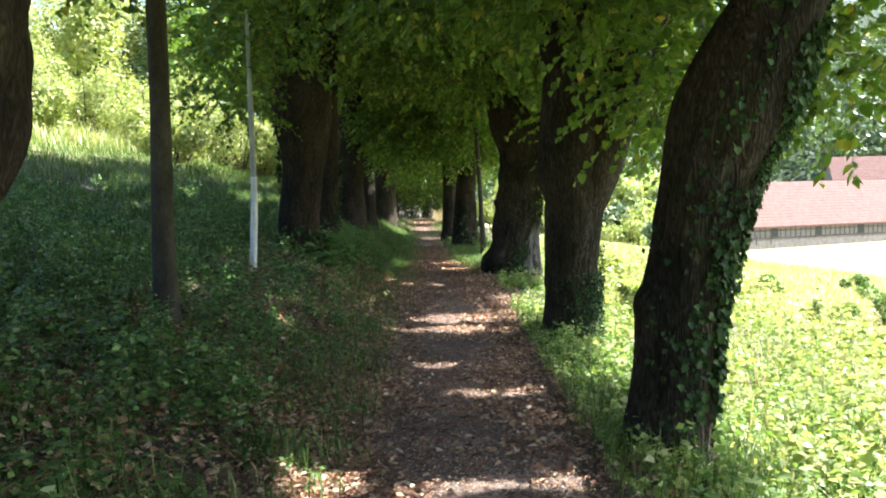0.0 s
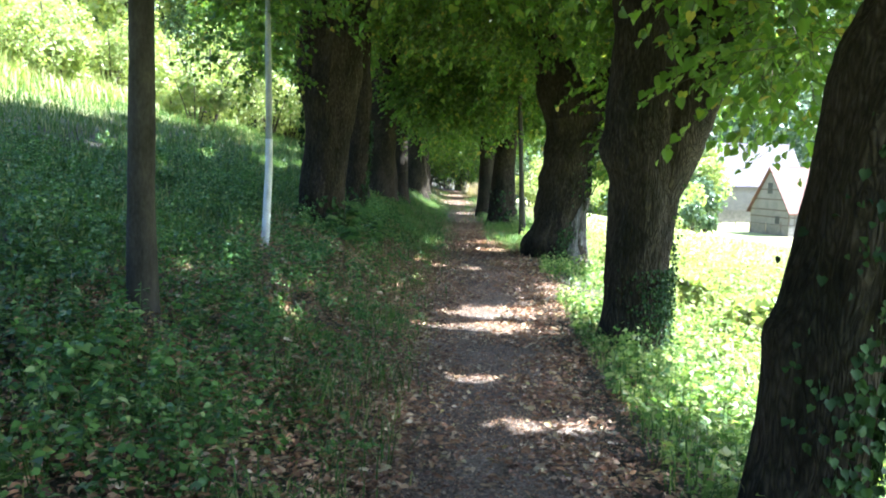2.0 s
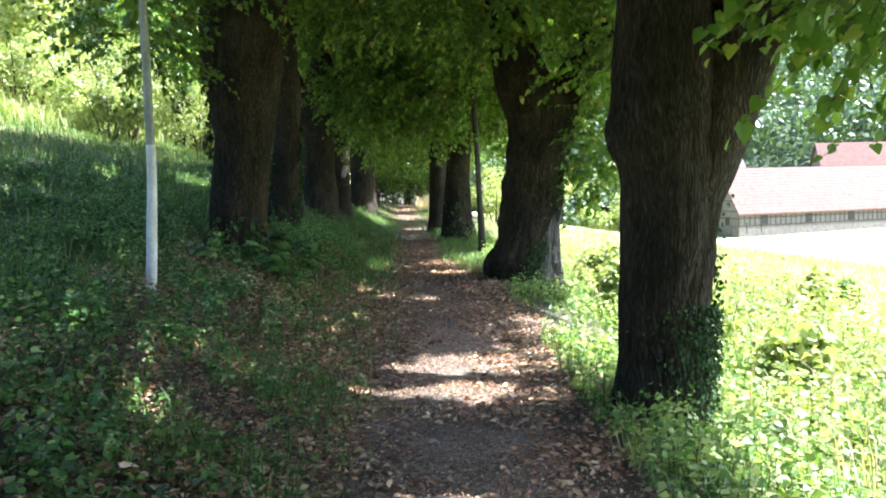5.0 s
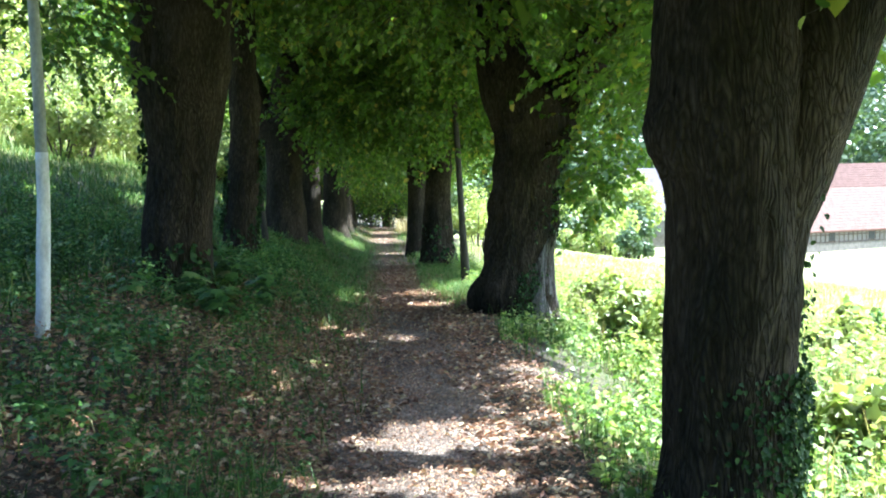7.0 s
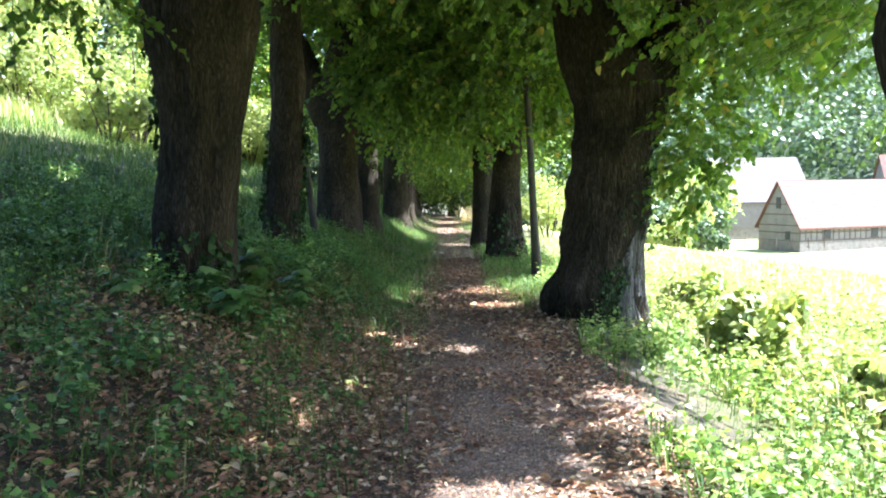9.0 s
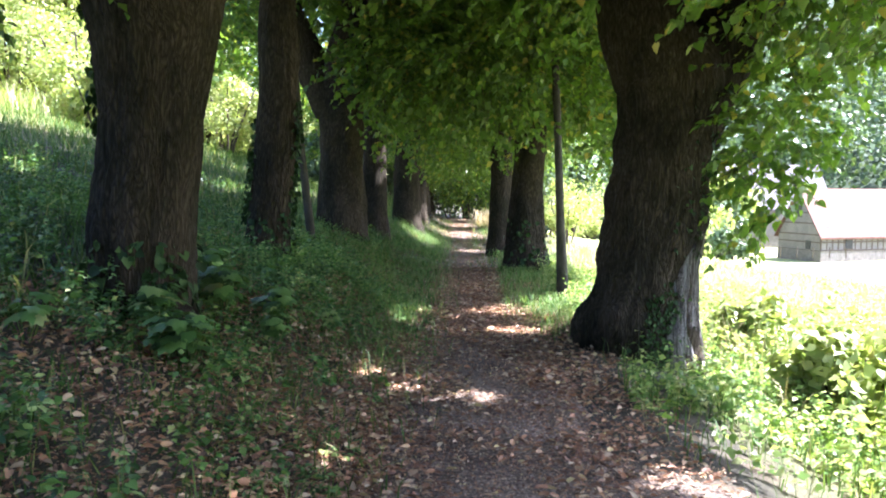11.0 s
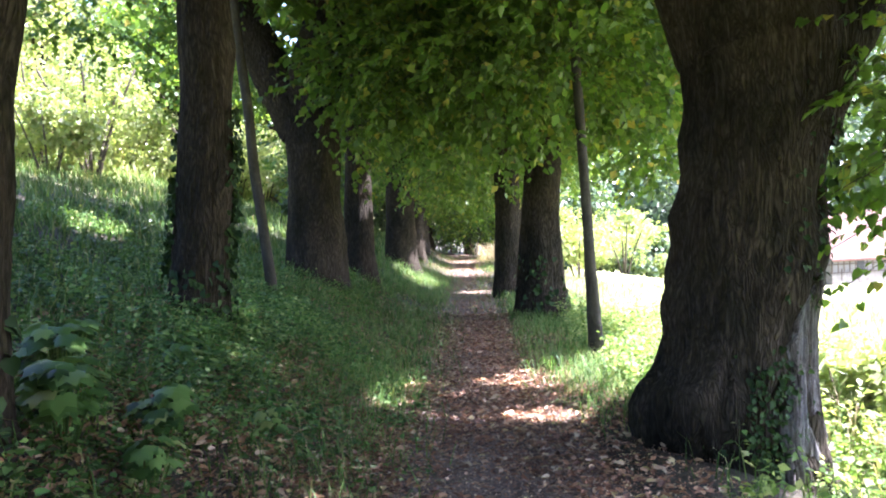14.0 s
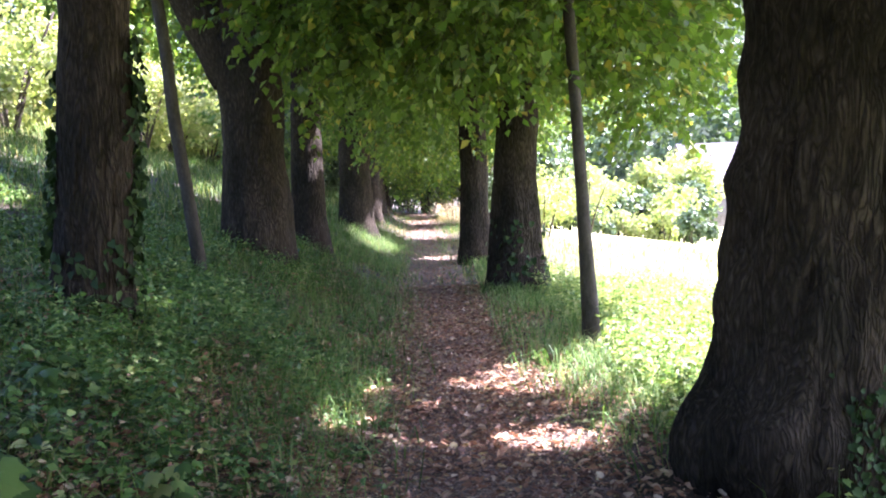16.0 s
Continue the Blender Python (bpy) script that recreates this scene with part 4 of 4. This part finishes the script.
def maple_seedling(x, y, h, n, label):
    """A knee-high plant with lobed leaves on long stalks."""
    z = float(ground_z(x, y))
    t = thing("maple_seedling", x, y, z, label, "plant", "maple seedlings on the bank")
    bm_v, bm_f = [], []
    lines = []
    for k in range(n):
        a, hh = random.uniform(0, 2 * math.pi), h * random.uniform(0.45, 1.0)
        r = random.uniform(0.08, 0.42) * h * 1.1
        c = np.array([r * math.cos(a), r * math.sin(a), hh])
        lines.append(((0.3 * r * math.cos(a), 0.3 * r * math.sin(a), 0.0), tuple(c)))
        s = random.uniform(0.06, 0.11) * min(1.0, h / 0.4)
        o = np.array([math.cos(a), math.sin(a), -0.25 + random.uniform(-0.2, 0.2)])
        o /= np.linalg.norm(o)
        w = np.array([-math.sin(a), math.cos(a), random.uniform(-0.25, 0.25)])
        i0 = len(bm_v)
        bm_v.append(c)
        for ang, rad in ((-2.3, 0.62), (-1.75, 0.85), (-1.35, 0.7), (-0.85, 1.0), (-0.42, 0.76), (0, 1.12), (0.42, 0.76), (0.85, 1.0), (1.35, 0.7), (1.75, 0.85), (2.3, 0.62)):
            bm_v.append(c + s * rad * (o * math.cos(ang) + w * math.sin(ang)) - np.array([0, 0, 0.03 * rad * rad]))
        bm_f += [(i0, i0 + q, i0 + q + 1) for q in range(1, 11)]
    piece("foliage", mesh_np("foliage", bm_v, bm_f), M_HERB, t, "broad lobed green leaves")
    tv, tf = twig_arrays(np.array(lines), 0.004)
    piece("stalk_growth", mesh_np("stalk_growth", tv, tf), M_HERB, t)


for sx, sy, sh, sn in ((-1.85, 16.4, 0.3, 34), (-2.0, 17.0, 0.34, 40), (-2.4, 18.3, 0.3, 26), (-1.65, 17.8, 0.26, 18), (-2.3, 16.5, 0.45, 80), (-2.1, 15.1, 0.4, 60), (-2.65, 17.2, 0.42, 70), (-2.5, 15.7, 0.36, 50), (-2.85, 14.6, 0.34, 24), (-3.2, 5.6, 0.35, 20), (-2.2, 6.2, 0.3, 18)):
    maple_seedling(sx, sy, sh, sn, "leafy maple seedling growing on the bank")


# ---------------------------------------------------------------- bushes and far trees
def bush(name, x, y, w, h, n, material, label, category, group, leaf=0.16, stems=5):
    z = float(ground_z(x, y))
    t = thing(name, x, y, z, label, category, group)
    g = np.random.default_rng(int(abs(x * 31 + y * 17)) + 5)
    k = max(7, int(n / 260))
    c = unit(g.normal(size=(k, 3))) * g.random((k, 1)) ** 0.5 * np.array([w * 0.42, w * 0.42, h * 0.36]) + np.array([0, 0, h * 0.5])
    r = g.uniform(0.14, 0.3, k) * min(w, h)
    which = g.integers(0, k, n)
    d = unit(g.normal(size=(n, 3)))
    p = c[which] + d * (r[which] * (0.55 + 0.5 * g.random(n)))[:, None]
    ok = p[:, 2] > 0.02
    p, d = p[ok], d[ok]
    m = len(p)
    L = leaf * (0.6 + 0.8 * g.random(m))
    v, f = leaf_arrays(p, g.normal(size=(m, 3)) + np.array([0, 0, -0.4]), d + np.array([0, 0, 0.6]) + g.normal(scale=0.4, size=(m, 3)), L, L * 0.8, fine=False)
    piece("crown", mesh_np("crown", v, f), material, t)
    for q in range(stems):
        a = 2 * math.pi * q / stems
        stem("stem", [(0.1 * math.cos(a), 0.1 * math.sin(a), -0.2), (0.1 * w * math.cos(a), 0.1 * w * math.sin(a), h * 0.3), (0.28 * w * math.cos(a), 0.28 * w * math.sin(a), h * 0.75)],
             [0.03 * h * 0.6, 0.02 * h * 0.6, 0.008 * h], M_TWIG, t, (0, 0, 0), sides=6, step=0.5)
    return t


def far_tree(x, y, h, w, n, material, label, group, leaf=0.35):
    z = float(ground_z(x, y))
    t = thing("tree", x, y, z, label, "tree", group)
    stem("trunk", [(0, 0, -0.3), (0.1, 0, h * 0.3), (0, 0.1, h * 0.8)], [h * 0.028, h * 0.02, h * 0.006], M_BARK, t, (0, 0, 0), sides=8, step=h / 8)
    g = np.random.default_rng(int(abs(x * 13 + y * 7)) + 11)
    k = 16
    c = unit(g.normal(size=(k, 3))) * g.random((k, 1)) ** 0.4 * np.array([w * 0.36, w * 0.36, h * 0.32]) + np.array([0, 0, h * 0.58])
    for q in c[:5]:
        stem("limb", [(0, 0, h * 0.28), tuple(q * np.array([0.5, 0.5, 0.85])), tuple(q)], [h * 0.012, h * 0.008, h * 0.003], M_BARK, t, (0, 0, 0), sides=6, step=h / 10)
    r = g.uniform(0.16, 0.3, k) * w
    which = g.integers(0, k, n)
    d = unit(g.normal(size=(n, 3)))
    p = c[which] + d * (r[which] * (0.5 + 0.55 * g.random(n)))[:, None]
    L = leaf * (0.6 + 0.8 * g.random(n))
    v, f = leaf_arrays(p, g.normal(size=(n, 3)) + np.array([0, 0, -0.4]), d + np.array([0, 0, 0.6]) + g.normal(scale=0.4, size=(n, 3)), L, L * 0.8, fine=False)
    piece("crown", mesh_np("crown", v, f), material, t)
    return t


hill = np.random.default_rng(21)
for k in range(46):
    by = 16 + 42 * hill.random()
    bx = -12.5 - 9 * hill.random() if by < 30 else -9 - 10 * hill.random()
    hh = hill.uniform(1.6, 3.6)
    bush("shrub", bx, by, hh * 1.2, hh, 4000, M_BUSH_LIT, "sunlit yellow-green shrub on the hillside", "shrub", "hillside shrubs", 0.11)
for k in range(26):
    ty = 18 + 75 * hill.random()
    tx = -19 - 14 * hill.random() - (0 if ty < 60 else 0)
    far_tree(tx, ty, hill.uniform(9, 14), hill.uniform(5, 8), 6500, M_BUSH_LIT if k % 3 else M_WOOD, "broad sunlit tree on the hillside", "hillside trees", 0.21)
for tx, ty, hh in ((-10.5, 41, 8), (-12.5, 47, 9), (-9.5, 50, 8), (-14.5, 55, 10), (-8.2, 58, 8)):
    far_tree(tx, ty, hh, 6, 5200, M_LEAF, "leafy green tree behind the avenue", "trees behind the avenue", 0.22)
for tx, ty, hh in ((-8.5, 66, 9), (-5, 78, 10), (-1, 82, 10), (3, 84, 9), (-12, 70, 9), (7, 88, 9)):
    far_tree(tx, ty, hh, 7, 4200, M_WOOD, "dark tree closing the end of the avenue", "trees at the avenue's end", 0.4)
for k in range(30):
    ty = hill.uniform(118, 150)
    tx = hill.uniform(7, 0.255 * ty)
    far_tree(tx, ty, hill.uniform(6, 10), hill.uniform(5, 8), 1600, M_BUSH_LIT if k % 2 else M_WOOD, "green tree at the far edge of the meadow", "trees beyond the meadow", 0.6)
for tx, ty, hh in ((39.5, 160, 16), (33, 132, 11), (30, 140, 12), (35.5, 150, 13), (27, 136, 11)):
    far_tree(tx, ty, hh, 8, 2600, M_BUSH_LIT, "green tree at the far edge of the meadow", "trees beyond the meadow", 0.6)
for k in range(18):
    hy = hill.uniform(108, 120)
    hx = hill.uniform(5, 0.25 * hy)
    bush("hedge_bush", hx, hy, hill.uniform(5, 8), hill.uniform(3, 5), 1800, M_WOOD if k % 3 else M_BUSH_LIT, "bushy green hedge at the far edge of the meadow", "hedge", "hedge bushes", 0.4, 3)
for bx, by, hh in ((2.9, 20.2, 0.9), (3.2, 14.6, 0.8), (3.4, 12.6, 0.7), (2.9, 17.2, 0.9), (2.8, 44.0, 2.0), (5.6, 17.4, 0.9), (2.5, 49.0, 2.4), (3.4, 54.0, 3.0), (6.5, 58, 3.5)):
    bush("meadow_shrub", bx, by, hh * 1.1, hh, 1500, M_BUSH_LIT, "light green shrub on the sunny meadow edge", "shrub", "meadow shrubs", 0.12, 4)


# Shrubs filling the avenue's end with gloom: the shade is in M_WOOD's dark leaf.
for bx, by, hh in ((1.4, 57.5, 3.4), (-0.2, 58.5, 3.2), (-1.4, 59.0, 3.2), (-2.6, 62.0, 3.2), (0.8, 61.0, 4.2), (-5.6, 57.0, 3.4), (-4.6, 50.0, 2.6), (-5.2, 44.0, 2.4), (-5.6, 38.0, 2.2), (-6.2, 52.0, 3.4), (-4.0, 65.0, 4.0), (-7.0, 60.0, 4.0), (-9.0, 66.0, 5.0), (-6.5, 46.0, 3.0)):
    bush("dark_shrub", bx, by, hh * 1.15, hh, 1500, M_WOOD, "shrub with leaves coloured dark for the shade at the end of the avenue", "shrub", "shaded shrubs", 0.16, 4)


for bx, by, hh in ((6.7, 15.6, 0.6), (7.8, 15.0, 0.55), (8.4, 16.6, 0.65), (5.9, 12.2, 0.5), (7.0, 19.5, 0.6), (9.6, 20.5, 0.7)):
    bush("weed_clump", bx, by, hh * 2.0, hh, 900, M_HERB, "dark green clump of weeds in the bright meadow", "weeds", "meadow weed clumps", 0.07, 4)


# ---------------------------------------------------------------- farm buildings beyond the meadow
M_TILE = surface("clay_tile", [(0.3, (0.115, 0.058, 0.044)), (0.6, (0.15, 0.08, 0.062)), (0.8, (0.18, 0.108, 0.088))], 1.2, 12, 0.8, 0.5, 0.03)
M_SLATE = surface("grey_roof", [(0.3, (0.10, 0.085, 0.10)), (0.7, (0.15, 0.13, 0.145))], 0.8, 10, 0.8, 0.5, 0.03)
M_INFILL = surface("lime_infill", [(0.3, (0.15, 0.138, 0.142)), (0.7, (0.21, 0.195, 0.198))], 0.7, 15, 0.9, 0.3, 0.01)
M_STONE = surface("field_stone", [(0.3, (0.13, 0.115, 0.11)), (0.7, (0.21, 0.19, 0.18))], 1.5, 9, 0.9, 0.8, 0.05)
M_TIMBER = surface("old_timber", [(0.3, (0.07, 0.055, 0.05)), (0.7, (0.13, 0.10, 0.09))], 2, 25, 0.85, 0.4, 0.01)
M_HOLE = surface("dark_opening", [(0.3, (0.03, 0.03, 0.035)), (0.7, (0.05, 0.05, 0.055))], 2, 20, 0.6, 0.1)


def box(bm, x0, x1, y0, y1, z0, z1):
    vs = [bm.verts.new(p) for p in ((x0, y0, z0), (x1, y0, z0), (x1, y1, z0), (x0, y1, z0), (x0, y0, z1), (x1, y0, z1), (x1, y1, z1), (x0, y1, z1))]
    for q in ((0, 3, 2, 1), (4, 5, 6, 7), (0, 1, 5, 4), (1, 2, 6, 5), (2, 3, 7, 6), (3, 0, 4, 7)):
        bm.faces.new([vs[k] for k in q])


def boxed(name, material, parent, *dims, label=""):
    bm = bmesh.new()
    box(bm, *dims)
    return part(name, bm, material, parent, label)


def barn(x, y, z, turn, length, width, plinth, eave, ridge, label, roof_mat, framed=True):
    """Long farm building: x along the front, y into the depth, origin at the near corner."""
    t = thing("barn", x, y, z, label, "barn", "farm buildings")
    t.rotation_euler = (0, 0, turn)
    boxed("plinth", M_STONE, t, -0.1, length + 0.1, -0.1, width + 0.1, -3.5, plinth, label="rough field stone base")
    bm = bmesh.new()
    box(bm, 0, length, 0, width, plinth, eave)
    part("wall", bm, M_INFILL, t, "pale lime-plastered infill")
    for gx in (0.0, length - 0.3):
        bm = bmesh.new()
        tri = [(gx, 0, eave), (gx, width, eave), (gx, width / 2, ridge)]
        a = [bm.verts.new(p) for p in tri]
        b = [bm.verts.new((p[0] + 0.3, p[1], p[2])) for p in tri]
        bm.faces.new(a[::-1]), bm.faces.new(b)
        for q in range(3):
            bm.faces.new((a[q], a[(q + 1) % 3], b[(q + 1) % 3], b[q]))
        part("gable", bm, M_INFILL, t, "pale plastered gable")
    over, run = 0.5, width / 2
    k = (ridge - eave) / run
    for s in (0, 1):
        bm = bmesh.new()
        y0, y1 = -over, run
        pts = []
        for xx in (-over, length + over):
            for yy, zz in ((y0, eave - over * k), (y1, ridge)):
                yy2 = yy if s == 0 else width - yy
                pts += [(xx, yy2, zz + 0.05), (xx, yy2, zz + 0.25)]
        vs = [bm.verts.new(p) for p in pts]
        for q in ((0, 1, 3, 2), (4, 6, 7, 5), (0, 4, 5, 1), (2, 3, 7, 6), (1, 5, 7, 3), (0, 2, 6, 4)):
            bm.faces.new([vs[i] for i in q])
        slope = part("roof_slope", bm, roof_mat, t, "weathered clay tile roof slope")
        courses = 15
        for c in range(courses):
            u0 = c / courses
            bm = bmesh.new()
            ya, yb = y0 + (y1 - y0) * u0, y0 + (y1 - y0) * (u0 + 1.08 / courses)
            za, zb = eave - over * k + (ridge - eave + over * k) * u0, eave - over * k + (ridge - eave + over * k) * min(u0 + 1.08 / courses, 1.0)
            ps = []
            for xx in (-over, length + over):
                for yy, zz in ((ya, za + 0.30), (yb, zb + 0.26)):
                    yy2 = yy if s == 0 else width - yy
                    ps += [(xx, yy2, zz), (xx, yy2, zz + 0.06)]
            vs = [bm.verts.new(p) for p in ps]
            for q in ((0, 1, 3, 2), (4, 6, 7, 5), (0, 4, 5, 1), (2, 3, 7, 6), (1, 5, 7, 3), (0, 2, 6, 4)):
                bm.faces.new([vs[i] for i in q])
            part("tile_course", bm, roof_mat, slope)
    if framed:
        n = int(length / 1.05)
        for q in range(n + 1):
            px = q * length / n
            boxed("post", M_TIMBER, t, px - 0.09, px + 0.09, -0.06, 0.1, plinth, eave)
        for zz in (plinth + 0.1, plinth + (eave - plinth) * 0.55, eave - 0.12):
            boxed("rail", M_TIMBER, t, -0.05, length, -0.08, 0.1, zz - 0.09, zz + 0.09)
        for px in np.arange(5.2, length - 2, 9.4):
            w = boxed("window", M_HOLE, t, px - 0.65, px + 0.65, -0.1, 0.05, plinth + 0.35, plinth + 1.75, label="dark square opening")
            boxed("lintel", M_TIMBER, w, px - 0.8, px + 0.8, -0.14, 0.05, plinth + 1.75, plinth + 1.95)
            boxed("sill", M_TIMBER, w, px - 0.8, px + 0.8, -0.14, 0.05, plinth + 0.18, plinth + 0.35)
        for zz in (plinth, plinth + 1.3, eave, eave + 1.7, eave + 3.3):
            inset = max(0.0, (zz - eave) / k)
            boxed("rail", M_TIMBER, t, -0.07, 0.1, inset + 0.1, width - inset - 0.1, zz - 0.1, zz + 0.1)
        for yy, z0, z1 in ((2.2, plinth + 0.2, plinth + 1.5), (4.3, eave + 2.6, eave + 4.4)):
            boxed("window", M_HOLE, t, -0.1, 0.05, yy, yy + 1.0, z0, z1, label="dark loft opening")
    return t


barn(49.4, 144.0, -9.6, math.atan2(11, 28), 44, 9.4, 1.75, 4.2, 10.9, "long half-timbered barn with a pale red tiled roof", M_TILE)
barn(45.0, 176.0, -9.0, math.atan2(6, 28), 20, 12, 2.0, 7.0, 15.0, "large grey-roofed farm building behind the barn", M_SLATE, False)
barn(84.0, 190.0, -9.0, math.atan2(-4, 28), 26, 12, 2.0, 8.5, 15.5, "red-roofed farmhouse beyond the barn", M_TILE, False)
for k in range(34):
    fx, fy = 26 + k * 0.75, 140 - k * 0.06
    bz = float(ground_z(fx, fy))
    if k == 0:
        fence = thing("fence", fx, fy, bz, "weathered wooden paddock fence beside the barn", "fence")
    boxed("post", M_TIMBER, fence, k * 0.75 - 0.06, k * 0.75 + 0.06, -k * 0.06 - 0.06, -k * 0.06 + 0.06, float(ground_z(fx, fy)) - bz - 0.4, float(ground_z(fx, fy)) - bz + 1.2) if k % 3 == 0 else None


def far_hill():
    """The rising ground under the far woodland."""
    az, ds = np.linspace(-0.1, 0.95, 60), np.linspace(205, 520, 24)
    A, D = np.meshgrid(az, ds)
    Z = (D - 200) * 0.34 - 15 + 6 * np.sin(A * 5) + 3 * np.sin(A * 37 + D * 0.05)
    v = np.stack([D * np.sin(A), D * np.cos(A), Z], -1).reshape(-1, 3)
    i = (np.arange(len(ds) - 1)[:, None] * len(az) + np.arange(len(az) - 1)[None]).reshape(-1, 1)
    m = surface("woodland_floor", [(0.3, (0.035, 0.055, 0.03)), (0.7, (0.07, 0.09, 0.05))], 0.15, 1.2, 0.95, 0.8, 0.5)
    return tagged(piece("far_hill", mesh_np("far_hill", v, i + np.array([[0, 1, len(az) + 1, len(az)]])), m, smooth=True), "wooded far hillside beyond the farm", "hill", kind="structure")


def wooded_ridge():
    """The far wooded slope that closes the view beyond the farm."""
    g = np.random.default_rng(5)
    v_all, f_all, off = [], [], 0
    for k in range(420):
        a = g.uniform(0.02, 0.8)
        d = g.uniform(230, 420)
        x, y = d * math.sin(a), d * math.cos(a)
        h = (d - 200) * 0.34 - 8 + 6 * math.sin(a * 5)
        n = 160
        q = unit(g.normal(size=(n, 3)))
        p = np.array([x, y, h]) + q * np.array([9, 9, 8]) * (0.7 + 0.4 * g.random((n, 1)))
        L = g.uniform(0.9, 1.9, n)
        v, f = leaf_arrays(p, g.normal(size=(n, 3)), q + np.array([0, 0, 0.5]), L, L * 0.9, fine=False)
        v_all.append(v), f_all.append(f + off)
        off += len(v)
    return tagged(piece("wooded_ridge", mesh_np("wooded_ridge", np.vstack(v_all), np.vstack(f_all)), M_WOOD), "hazy green woodland on the far slope", "woodland", kind="stuff")


far_hill()
wooded_ridge()
